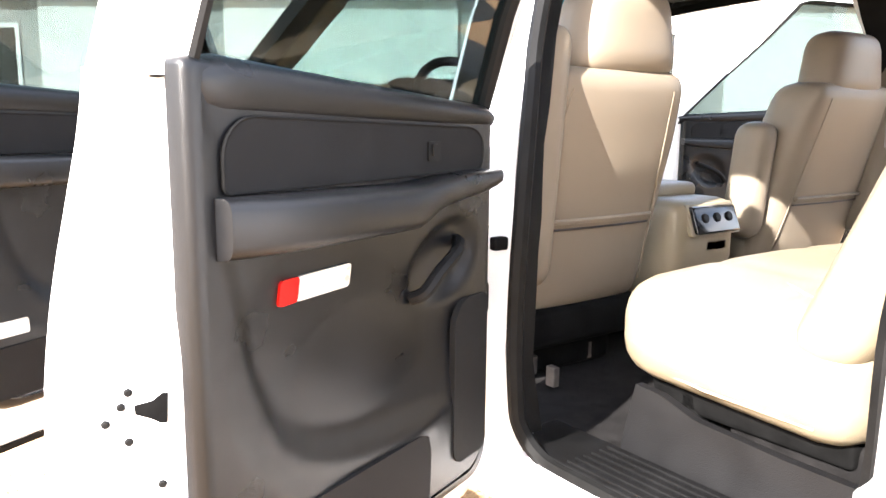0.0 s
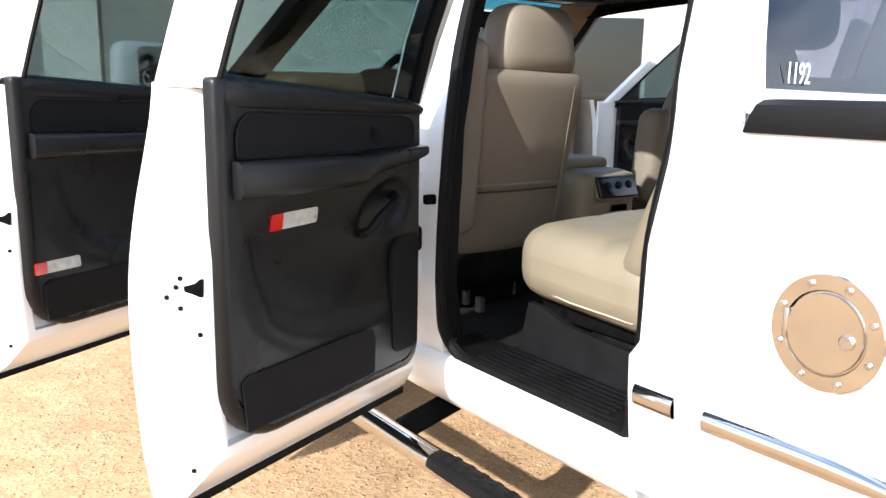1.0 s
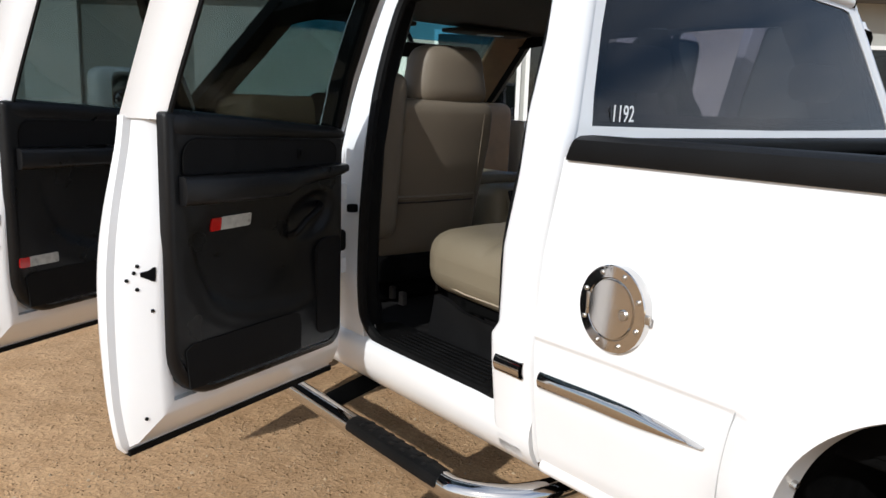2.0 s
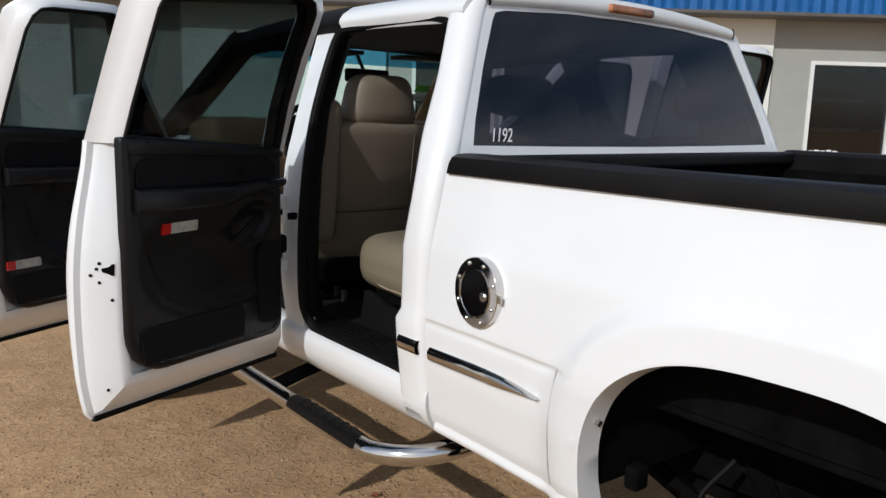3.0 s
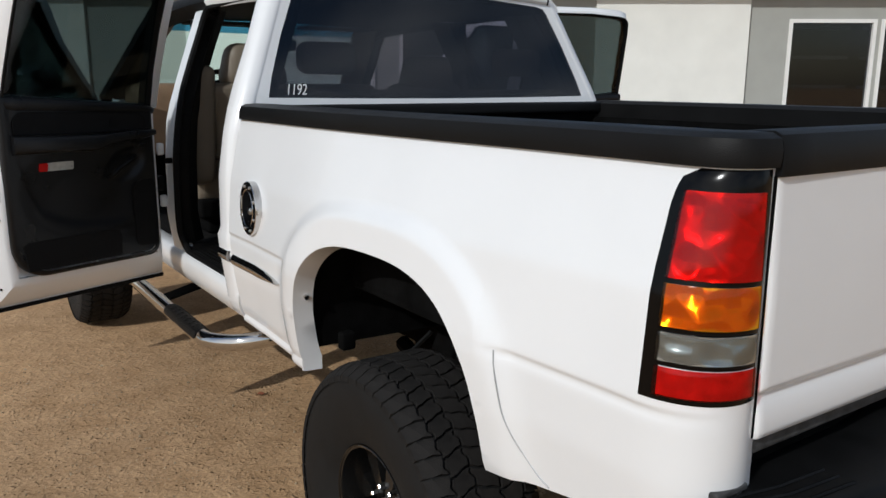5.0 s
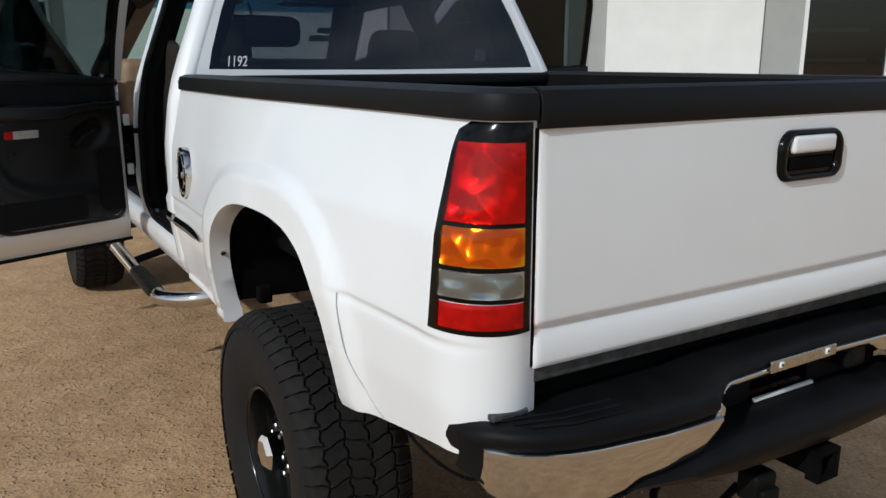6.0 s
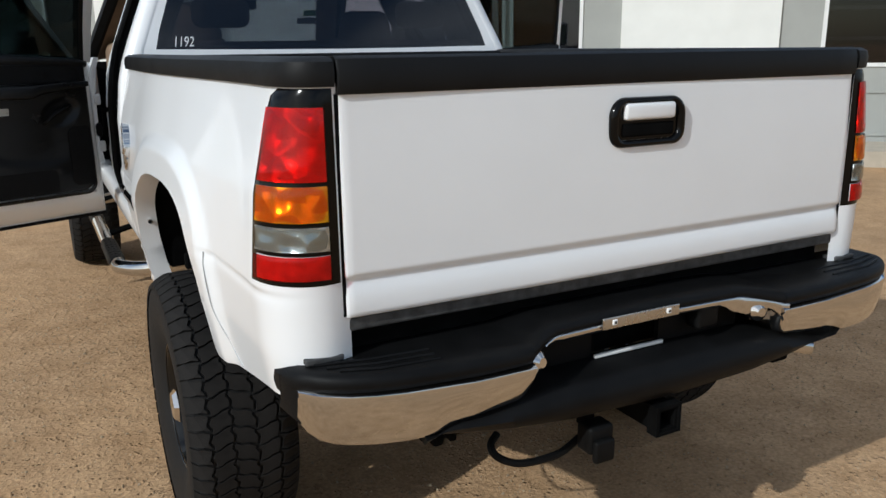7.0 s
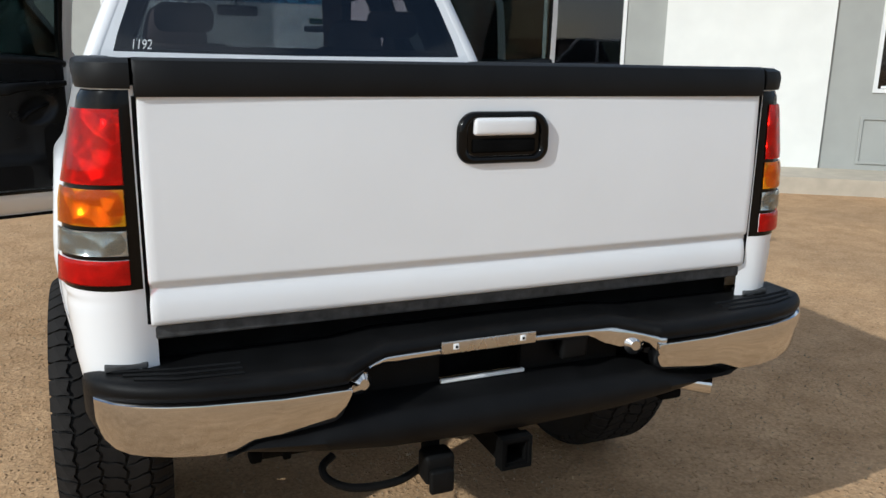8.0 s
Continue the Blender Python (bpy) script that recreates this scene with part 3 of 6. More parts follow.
def build_tail_lamp(side):
    def edge(z):
        return lerp_table([(1.06, 0.198), (1.20, 0.198), (1.30, 0.198), (1.40, 0.196), (1.43, 0.193), (1.45, 0.187), (1.460, 0.177), (1.466, 0.158), (1.48, 0.15)], z)

    def patch(z0, z1, p0, gap, off, n=10, m=6, crown=0.0, deep=0.02):
        rows = []
        for i in range(n + 1):
            row = []
            for j in range(m + 1):
                z = z0 + (z1 - z0) * j / m
                p = p0 + (edge(z) - gap - p0) * i / n
                e = min(min(i, n - i) / 1.5, min(j, m - j) / 1.0, 1.0)
                row.append(bed_point(p, z, off + crown * (e - 1), side))
            rows.append(row)
        c = Vector((side * 0.6, 0.3, 0))

        def inward(q):
            d = Vector((c.x - q[0], c.y - q[1], 0)).normalized()
            return d * deep
        return sheet(rows, inward)

    def bowl(z0, z1, p0, gap, n=22, m=14, mid=0.5):
        """Two dished mirrors side by side."""
        rows = []
        for i in range(n + 1):
            row = []
            for j in range(m + 1):
                f, g = i / n, j / m
                z = z0 + (z1 - z0) * g
                p = p0 + (edge(z) - gap - p0) * f
                a = (f - 0.30) / 0.34 if f < 0.60 else (f - 0.82) / 0.24
                d = max(0.0, 1 - a * a - ((g - mid) / 0.62) ** 2)
                row.append(bed_point(p, z, 0.0126 - 0.0042 * d, side))
            rows.append(row)
        return sheet(rows, lambda q: Vector((side * 0.6 - q[0], 0.3 - q[1], 0)).normalized() * 0.002)

    lamp = part("tail_lamp", patch(1.068, 1.466, 0.002, 0.0, 0.007, 14, 26, 0.006), HOUSING, truck, "tall tail lamp in a gloss black housing")
    for name, mat, z0, z1, lab in (("brake_lens", RED, 1.284, 1.430, "red lens"), ("turn_lens", AMBER, 1.202, 1.275, "amber lens"),
                                   ("reverse_lens", CLEAR, 1.142, 1.192, "clear lens"), ("reflector_lens", RED, 1.081, 1.132, "red lens")):
        lens = part(name, patch(z0, z1, 0.019, 0.019, 0.0165, 12, 8, 0.0025, 0.002), mat, lamp, lab)
        if name == "reflector_lens":
            part("reflector", patch(z0, z1, 0.021, 0.022, 0.0095, 12, 8, 0.002, 0.002), DIM_REFLECTOR, lens, "dull reflector behind the lens")
            continue
        part("reflector", bowl(z0, z1, 0.021, 0.022, mid=0.36 if name == "brake_lens" else 0.5), REFLECTOR, lens, "bright bowl reflector behind the lens")
    return lamp


def build_tailgate():
    w = 0.781
    zs = [0.985, 0.989, 1.00, 1.03, 1.055, 1.063, 1.068, 1.074, 1.080, 1.085, 1.09, 1.12, 1.15, 1.25, 1.35, 1.43, 1.458]

    def depth(z):
        return lerp_table([(0.985, -0.016), (0.989, -0.023), (1.00, -0.0245), (1.03, -0.0230), (1.055, -0.0170), (1.063, -0.0135), (1.068, -0.0135), (1.080, -0.0235), (1.085, -0.0245), (1.25, -0.0250), (1.46, -0.017)], z)
    rows = []
    for x in [-w, -w + 0.002, -w + 0.006] + [-0.76 + 0.04 * i for i in range(39)] + [w - 0.006, w - 0.002, w]:
        edge = 0.006 * max(0, (abs(x) - w + 0.006) / 0.006) ** 2
        rows.append([(x, depth(z) + edge + 0.006 * (x / w) ** 2, z) for z in zs])
    gate = part("tailgate", sheet(rows, (0, 0.045, 0)), WHITE, truck, "closed white tailgate", sharp=60)
    prof = [(0.0, 1.452), (-0.020, 1.453), (-0.024, 1.462), (-0.022, 1.505), (-0.014, 1.522), (0.0, 1.528), (0.05, 1.527), (0.06, 1.515), (0.062, 1.45)]
    cap = bmesh.new()
    xs = [-0.782, -0.776] + [-0.7 + 0.1 * i for i in range(15)] + [0.776, 0.782]
    vs = grid(cap, [[(x, y * (1 if abs(x) < 0.779 else 0.8), z) for y, z in prof] for x in xs])
    cap.faces.new(vs[0])
    cap.faces.new(vs[-1])
    part("gate_cap", cap, CAP, gate, "black plastic tailgate cap")

    def on_gate(a, b, d):
        return Vector((a, -0.02 + d, b))
    cx, cz = 0.012, 1.358
    outer = rounded(cx - 0.118, cz - 0.058, cx + 0.118, cz + 0.062, (0.036, 0.036, 0.046, 0.046), 8)
    inner = rounded(cx - 0.092, cz - 0.040, cx + 0.092, cz + 0.050, (0.022, 0.022, 0.034, 0.034), 8)
    bm = bmesh.new()
    rings = [(0.0, 0.012), (0.0, -0.004), (0.10, -0.010), (0.30, -0.0145), (0.70, -0.0145), (0.92, -0.009), (1.0, 0.002)]
    grid(bm, [[on_gate(a + (c - a) * t, b + (d - b) * t, w) for (a, b), (c, d) in zip(outer, inner)] for t, w in rings], closed_v=True)
    part("handle_bezel", bm, HOUSING, gate, "black handle surround", sharp=60)
    part("handle_pocket", slab(inner, [], 0.006, -0.0045, on_gate), HOUSING, gate, smooth=False)
    part("handle_lever", rbox((0.160, 0.020, 0.042), 0.016, 3, at=(cx, -0.028, cz + 0.028)), WHITE, gate, "white handle lever")
    part("handle_lower", rbox((0.165, 0.012, 0.034), 0.006, 3, at=(cx, -0.0225, cz - 0.016)), UNDER, gate)
    for s in (-1, 1):
        part("gate_gap", rbox((0.009, 0.004, 0.465), 0.0015, 1, at=(s * 0.7835, -0.0085, 1.222)), UNDER, truck, "dark gap beside the tailgate")
    # worn dark sill below the gate
    part("gate_sill", rbox((1.56, 0.10, 0.032), 0.006, 3, at=(0, 0.045, 0.968)), WORN, truck, "worn dark sill below the tailgate")
    part("sill_recess", rbox((1.56, 0.08, 0.09), 0.008, 3, at=(0, 0.085, 0.925)), UNDER, truck)
    for s in (-1, 1):
        part("corner_filler", rbox((0.085, 0.05, 0.014), 0.004, 2, at=(s * 0.835, 0.008, 0.903)), WORN, truck, "scuffed dark filler under the bed corner")


def build_bed_box():
    part("bed_floor", rbox((1.62, 2.04, 0.04), 0.01, 2, at=(0, 1.04, 0.97)), UNDER, truck, "black bed floor")
    part("bed_front_wall", rbox((1.84, 0.03, 0.52), 0.01, 2, at=(0, 2.03, 1.23)), UNDER, truck)
    part("bed_front_cap", rbox((1.80, 0.06, 0.05), 0.012, 3, at=(0, 2.010, 1.495)), CAP, truck, "black front rail of the bed")


# ---------------------------------------------------------------- truck: fuel lid and side trim
def build_fuel_lid():
    y, z = 1.838, 1.173
    def skin(dy, dz):
        return bed_point(y + dy - 0.12 + ARC_END, z + dz).x
    sy, sz = 0.075, 0.03                             # the lid leans a little forward and up
    x = min(skin(dy, dz) - sy * dy - sz * dz for dy in (-0.09, 0, 0.09) for dz in (-0.09, 0, 0.09)) + 0.002
    out = Vector((-1, sy, sz)).normalized()

    def lid_at(dy, dz, d):
        return Vector((x + sy * dy + sz * dz, y + dy, z + dz)) + out * d
    bm = bmesh.new()
    n = 48
    prof = [(0.094, -0.020), (0.094, 0.005), (0.092, 0.007), (0.068, 0.008), (0.065, 0.004), (0.0635, 0.004), (0.062, 0.009), (0.0, 0.009)]
    grid(bm, [[lid_at(r * math.cos(2 * math.pi * k / n), r * math.sin(2 * math.pi * k / n), d) for r, d in prof] for k in range(n)], closed_u=True)
    lid = part("fuel_lid", bm, CHROME, truck, "round polished metal fuel lid")
    for k in range(8):
        a = math.pi / 8 + k * math.pi / 4
        part("lid_screw", disc(lid_at(0.080 * math.cos(a), 0.080 * math.sin(a), 0.007), out, 0.0055, 0.005, 10, bevel=0.002), STEEL, lid)
    part("lid_lock", disc(lid_at(-0.038, -0.004, 0.008), out, 0.012, 0.006, 16, bevel=0.002), STEEL, lid)
    part("lid_hinge", rbox((0.005, 0.009, 0.05), 0.002, 2, at=lid_at(0.066, 0, 0.008)), STEEL, lid)
    part("lid_catch", rbox((0.008, 0.014, 0.02), 0.003, 2, at=lid_at(-0.098, 0, 0.002)), STEEL, lid)


def build_side_strip():
    rows = []
    for i in range(25):
        t = i / 24
        y = 2.042 - 0.452 * t
        half = 0.021 * (1 - max(0, (t - 0.45) / 0.55) ** 2.2) + 0.0008
        zc = 0.950 + 0.006 * t
        row = []
        for j in range(7):
            v = -1 + j / 3
            q = bed_point(y - 0.12 + ARC_END, zc + v * half)
            row.append(Vector((q.x - 0.004 - 0.012 * (1 - abs(v) ** 2.5) * (1 if i else 0.9), y, zc + v * half)))
        rows.append(row)
    strip = part("side_strip", sheet(rows, (0.014, 0, 0)), CHROME, truck, "tapered chrome side strip")
    rows = [[(-0.996 - 0.008 * (1 - abs(-1 + j / 3) ** 2.5), y, 0.950 + 0.021 * (-1 + j / 3)) for j in range(7)] for y in (2.112, 2.15, 2.205)]
    part("cab_strip", sheet(rows, (0.012, 0, 0)), CHROME, truck, "short chrome strip on the cab corner")


# ---------------------------------------------------------------- truck: cab
CAB_X = [(0.66, 0.90), (0.70, 0.945), (0.74, 0.965), (0.83, 0.975), (0.95, 0.992), (1.03, 0.998), (1.05, 0.990), (1.25, 0.988), (1.42, 0.968), (1.50, 0.945), (1.60, 0.905), (1.95, 0.755), (2.0, 0.72)]
CAB_REAR = [(0.66, 2.085), (1.45, 2.085), (1.55, 2.098), (2.0, 2.225)]
OPEN_REAR = [(0.80, 2.232), (1.03, 2.228), (1.04, 2.210), (1.25, 2.208), (1.42, 2.188), (1.50, 2.200), (1.56, 2.218), (1.75, 2.250), (1.95, 2.308)]
OPEN_FRONT = [(0.80, 2.90), (1.05, 2.925), (1.30, 2.922), (1.52, 2.955), (1.66, 3.005), (1.80, 3.035), (1.95, 3.055)]
POST_FRONT = [(0.70, 3.05), (1.24, 3.05), (1.52, 3.08), (1.82, 3.16), (2.0, 3.20)]


def cab_x(z):
    return lerp_table(CAB_X, z)


def cab_strip(side, front, rear, z0, z1, n=30, m=3, thick=0.03, name="pillar", mat=None, label="", inset=0.0):
    rows = []
    for i in range(n + 1):
        z = z0 + (z1 - z0) * i / n
        f, r = lerp_table(front, z), lerp_table(rear, z)
        rows.append([(side * (cab_x(z) - inset), r + (f - r) * j / m, z) for j in range(m + 1)])
    return part(name, sheet(rows, (-side * thick, 0, 0)), mat or WHITE, truck, label, sharp=50)


def build_cab_side(side):
    # rear corner pillar, rounded into the back
    rows = []
    for i in range(41):
        z = 0.70 + (1.985 - 0.70) * i / 40
        f, r, x = lerp_table(OPEN_REAR, z), lerp_table(CAB_REAR, z), cab_x(z)
        rr = 0.05
        row = [(side * (x - 0.012), f + 0.004, z), (side * (x - 0.002), f - 0.004, z), (side * x, f - 0.014, z), (side * x, (f + r + rr) / 2, z)]
        row += [(side * (x - rr + rr * math.cos(t)), r + rr - rr * math.sin(t), z) for t in (0.0, 0.4, 0.8, 1.2, math.pi / 2)]
        row += [(side * (x - 0.062), r, z)]
        rows.append(row)
    part("rear_pillar", sheet(rows, lambda q: Vector((-side * 0.02, 0.01, 0))), WHITE, truck, "white rear cab pillar", sharp=50)
    # sill and rocker
    rows = [[(side * (cab_x(z) - k), y, z) for z, k in ((0.66, 0), (0.70, 0), (0.73, 0), (0.76, 0), (0.79, 0.004), (0.815, 0.014), (0.825, 0.035), (0.826, 0.09))]
            for y in (2.10, 2.2, 2.5, 2.8, 3.1, 3.5, 3.9, 4.25)]
    part("rocker", sheet(rows, (-side * 0.02, 0, -0.012)), WHITE, truck, "white rocker panel and sill", sharp=50)
    # post between the doors
    cab_strip(side, POST_FRONT, OPEN_FRONT, 0.80, 1.97, name="door_post", mat=JAMB, label="white post between the doors", inset=0.03, thick=0.05)
    # roof rail and front pillar
    rows = []
    for i in range(25):
        t = i / 24
        y, z = 2.235 + (4.0 - 2.235) * t, 1.968 + 0.03 * math.sin(math.pi * min(1, 0.06 + t)) ** 0.6
        rows.append([(side * 0.757, y, z - 0.035), (side * 0.756, y, z - 0.02), (side * 0.742, y, z), (side * 0.70, y, z + 0.03), (side * 0.62, y, z + 0.045)])
    lid = [[Vector(q) + Vector((side * 0.003, 0, 0.003)) for q in [(row[0][0] - side * 0.04, row[0][1], row[0][2] - 0.04)] + row] for row in rows if row[0][1] > 2.95]
    part("roof_seal", sheet(lid, (-side * 0.02, 0, -0.012)), RUBBER, truck, "black seal over the front door opening")
    rows = [row for row in rows if row[0][1] < 3.03]
    part("roof_rail", sheet(rows, (-side * 0.02, 0, -0.03)), WHITE, truck, "white roof rail", sharp=60)
    rows = []
    for i in range(11):
        t = i / 10
        y, z, x = 3.98 + 0.62 * t, 1.985 - 0.47 * t, 0.75 + 0.17 * t
        rows.append([(side * (x + 0.012), y - 0.012, z - 0.006), (side * (x + 0.012), y, z), (side * (x - 0.03), y + 0.045, z + 0.02), (side * (x - 0.075), y + 0.03, z + 0.01)])
    part("front_pillar", sheet(rows, (-side * 0.03, -0.01, -0.02)), RUBBER, truck, "black sealed windscreen pillar")
    trim, seal = [], []
    for t in (-0.05, 0.25, 0.5, 0.75, 1):
        x, y, z = 0.75 + 0.17 * t, 3.98 + 0.62 * t, 1.985 - 0.47 * t
        seal.append([(side * (x + 0.014), y - 0.010, z - 0.006), (side * (x + 0.014), y - 0.062, z - 0.036), (side * (x - 0.030), y - 0.080, z - 0.042), (side * (x - 0.052), y - 0.062, z - 0.040)])
        trim.append([(side * (x - 0.045), y - 0.066, z - 0.036), (side * (x - 0.085), y - 0.045, z - 0.032), (side * (x - 0.17), y + 0.035, z - 0.026)])
    part("pillar_trim", sheet(trim, (-side * 0.004, 0.012, 0.006)), TAN_TRIM, truck, "brown pillar trim")
    part("pillar_seal", sheet(seal, (-side * 0.003, 0.006, 0.006)), RUBBER, truck, "black pillar seal")
    # rubber seal round the rear door opening
    pts = []
    for z in (0.90, 1.05, 1.25, 1.45, 1.52, 1.65, 1.80, 1.90):
        pts.append((side * (cab_x(z) - 0.035), lerp_table(OPEN_REAR, z) + 0.012, z))
    pts += [(side * 0.735, 2.36, 1.938), (side * 0.73, 2.55, 1.945), (side * 0.73, 2.86, 1.945), (side * 0.735, 3.00, 1.93)]
    for z in (1.82, 1.65, 1.52, 1.30, 1.10, 0.95, 0.88):
        pts.append((side * (cab_x(z) - 0.04), lerp_table(OPEN_FRONT, z) - 0.012, z))
    pts += [(side * 0.93, 2.84, 0.828), (side * 0.93, 2.72, 0.822), (side * 0.93, 2.45, 0.822), (side * 0.93, 2.32, 0.822), (side * 0.935, 2.26, 0.835), (side * 0.94, 2.25, 0.90)]
    part("door_seal", tube(spline(pts, 5), 0.017, 8), RUBBER, truck, "black rubber door seal")
    # dark trim inside the post and pillar
    for table, lo, hi, d in ((OPEN_FRONT, 0.86, 1.94, 0.02), (OPEN_REAR, 0.86, 1.94, -0.02)):
        rows = []
        for i in range(16):
            z = lo + (hi - lo) * i / 15
            y = lerp_table(table, z)
            rows.append([(side * (cab_x(z) - 0.035), y - d * 0.5, z), (side * (cab_x(z) - 0.097), y - d * 0.35, z), (side * (cab_x(z) - 0.125), y + d * 1.6, z), (side * (cab_x(z) - 0.15), y + d * 3.2, z)])
        part("pillar_trim", sheet(rows, (-side * 0.01, d * 0.5, 0)), RUBBER, truck, "black pillar trim")
    # dark quarter trim behind the rear door opening
    rows = []
    for i in range(13):
        z = 1.45 + 0.48 * i / 12
        y, x = lerp_table(OPEN_REAR, z), cab_x(z)
        rows.append([(side * (x - 0.045), y + 0.004, z), (side * (x - 0.10), y + 0.06, z), (side * (x - 0.165), y + 0.135, z), (side * (x - 0.18), y + 0.14, z), (side * (x - 0.185), y + 0.04, z)])
    part("quarter_trim", sheet(rows, (-side * 0.006, 0, 0)), SEATBASE, truck, "dark quarter trim")
    # front post face and fender
    cab_strip(side, [(0.7, 4.30), (1.6, 4.30)], [(0.7, 4.12), (1.6, 4.12)], 0.70, 1.50, n=12, name="hinge_post", mat=JAMB, label="white hinge post", inset=0.03)


def build_cab_shell():
    # back panel with the window opening
    def back(a, b, d):
        return Vector((a, lerp_table(CAB_REAR, b) + d, b))
    edge = [(cab_x(z) - 0.050, z) for z in (1.50, 1.56, 1.62, 1.70, 1.78, 1.86, 1.93, 1.985)]
    outer = [(-0.4, 1.50), (0, 1.50), (0.4, 1.50)] + edge + [(0.3, 2.015), (0, 2.02), (-0.3, 2.015)] + [(-x, z) for x, z in edge[::-1]]
    hole = [(-0.812, 1.545), (-0.4, 1.540), (0, 1.538), (0.4, 1.540), (0.812, 1.545), (0.790, 1.62), (0.728, 1.78), (0.658, 1.93), (0.642, 1.952), (0.60, 1.962), (0.3, 1.980), (0, 1.985), (-0.3, 1.980), (-0.60, 1.962), (-0.642, 1.952), (-0.658, 1.93), (-0.728, 1.78), (-0.790, 1.62)]
    part("back_panel", slab(outer, [hole], 0.002, 0.03, back), WHITE, truck, "white rear cab panel", smooth=False)
    glass_hole = [(x * 1.008, 1.76 + (z - 1.76) * 1.01) for x, z in hole]
    pane = part("rear_window", slab(glass_hole, [], 0.006, 0.010, back), DARKTINT, truck, "dark tinted rear window", smooth=False)
    rim = [(x * 0.965, 1.76 + (z - 1.76) * 0.945) for x, z in hole]
    part("window_band", slab(glass_hole, [rim], 0.011, 0.014, back), GLOSS, pane, "black ceramic band", smooth=False)
    part("lower_back", sheet([[(x, 2.085, z) for z in (0.75, 1.1, 1.5)] for x in (-0.86, 0, 0.86)], (0, 0.02, 0)), WHITE, truck)
    # handwritten stock number on the glass
    txt = bpy.data.curves.new("stock_number", "FONT")
    txt.body, txt.size, txt.extrude, txt.shear, txt.offset = "1192", 0.060, 0.0005, 0.22, 0.0
    tmp = bpy.data.objects.new("stock_number", txt)
    scene.collection.objects.link(tmp)
    bpy.context.view_layer.update()
    me = bpy.data.meshes.new_from_object(tmp)
    bpy.data.objects.remove(tmp)
    me.materials.append(PAINT_MARK)
    mark = new("stock_number", me)
    mark.parent = pane
    mark["label"] = "white handwritten 1192"
    mark.matrix_basis = pose(-0.742, lerp_table(CAB_REAR, 1.57) - 0.002, 1.556, 84, 0, 0) @ Matrix.Diagonal((0.74, 1.0, 1, 1))
    # roof
    rows = []
    for i in range(17):
        t = i / 16
        y = 2.215 + (4.02 - 2.215) * t
        crown = 0.05 * math.sin(math.pi * (0.12 + 0.76 * t)) ** 0.5
        rows.append([(x, y, 1.985 + crown * 0.6 + 0.045 * (1 - (x / 0.70) ** 2)) for x in (-0.68, -0.6, -0.45, -0.2, 0, 0.2, 0.45, 0.6, 0.68)])
    roof = part("roof", sheet(rows, (0, 0, -0.02)), WHITE, truck, "white cab roof", sharp=60)
    rows = []
    for i in range(27):
        x = -0.662 + 1.324 * i / 26
        top, low = 2.005 + 0.045 * (1 - (x / 0.70) ** 2), 1.996 - 0.020 * (x / 0.62) ** 2
        rows.append([(x, 2.2165, low), (x, 2.209, low + 0.006), (x, 2.207, (top + low) / 2), (x, 2.210, top - 0.006), (x, 2.218, top + 0.001), (x, 2.245, top + 0.005)])
    part("roof_edge", sheet(rows, (0, 0.006, -0.003)), WHITE, roof, "rolled rear edge of the roof", sharp=60)
    for s in (-1, 1):
        part("roof_joint", tube([(s * 0.667, 2.214, 1.972), (s * 0.669, 2.210, 1.990), (s * 0.668, 2.216, 2.012)], 0.0045, 6), RUBBER, roof, "black joint sealer")
    rows = [[(x, 2.25 + 1.70 * t, 1.965 + 0.02 * (1 - (x / 0.7) ** 2)) for x in (-0.72, -0.4, 0, 0.4, 0.72)] for t in (0, 0.25, 0.5, 0.75, 1)]
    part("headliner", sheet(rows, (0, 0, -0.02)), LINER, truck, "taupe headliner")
    lamp = part("cab_stop_lamp", rbox((0.24, 0.03, 0.03), 0.010, 3, at=(0.0, 2.206, 2.018)), STOP, truck, "slim tan stop lamp over the rear window")
    part("lamp_end", rbox((0.07, 0.034, 0.026), 0.008, 3, at=(0.085, 2.206, 2.018)), CLEAR, lamp)
    # floor
    part("cab_floor", rbox((1.78, 2.3, 0.05), 0.01, 2, at=(0, 3.25, 0.80)), CARPET, truck, "black carpet floor")
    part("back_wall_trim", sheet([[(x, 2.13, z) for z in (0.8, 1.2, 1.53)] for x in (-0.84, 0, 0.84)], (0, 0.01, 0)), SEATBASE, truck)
    # windscreen with its blue band
    rows = [[(x * (1 + 0.24 * t), 4.02 + 0.60 * t + 0.05 * (1 - (x / 0.66) ** 2), 1.975 - 0.46 * t) for x in (-0.66, -0.4, 0, 0.4, 0.66)] for t in (0.16, 0.4, 0.7, 1)]
    part("windscreen", sheet(rows, (0, -0.004, 0.003)), PANE, truck, "clear windscreen")
    rows = [[(x * (1 + 0.24 * t), 4.02 + 0.60 * t + 0.05 * (1 - (x / 0.66) ** 2), 1.975 - 0.46 * t) for x in (-0.66, -0.4, 0, 0.4, 0.66)] for t in (0.0, 0.16)]
    part("sun_band", sheet(rows, (0, -0.004, 0.003)), BAND, truck, "blue sun band of the windscreen")
    for x0, x1, t0, t1, mat, lab in ((0.50, 0.63, 0.36, 0.44, GREEN, "green sticker on the windscreen"), (0.46, 0.64, 0.47, 0.56, PAPER, "pale blue sticker on the windscreen")):
        rows = [[(x * (1 + 0.24 * t), 4.02 + 0.60 * t + 0.05 * (1 - (x / 0.66) ** 2) - 0.010, 1.975 - 0.46 * t) for x in (x0, (x0 + x1) / 2, x1)] for t in (t0, t1)]
        part("windscreen_sticker", sheet(rows, (0, -0.002, 0.001)), mat, truck, lab)
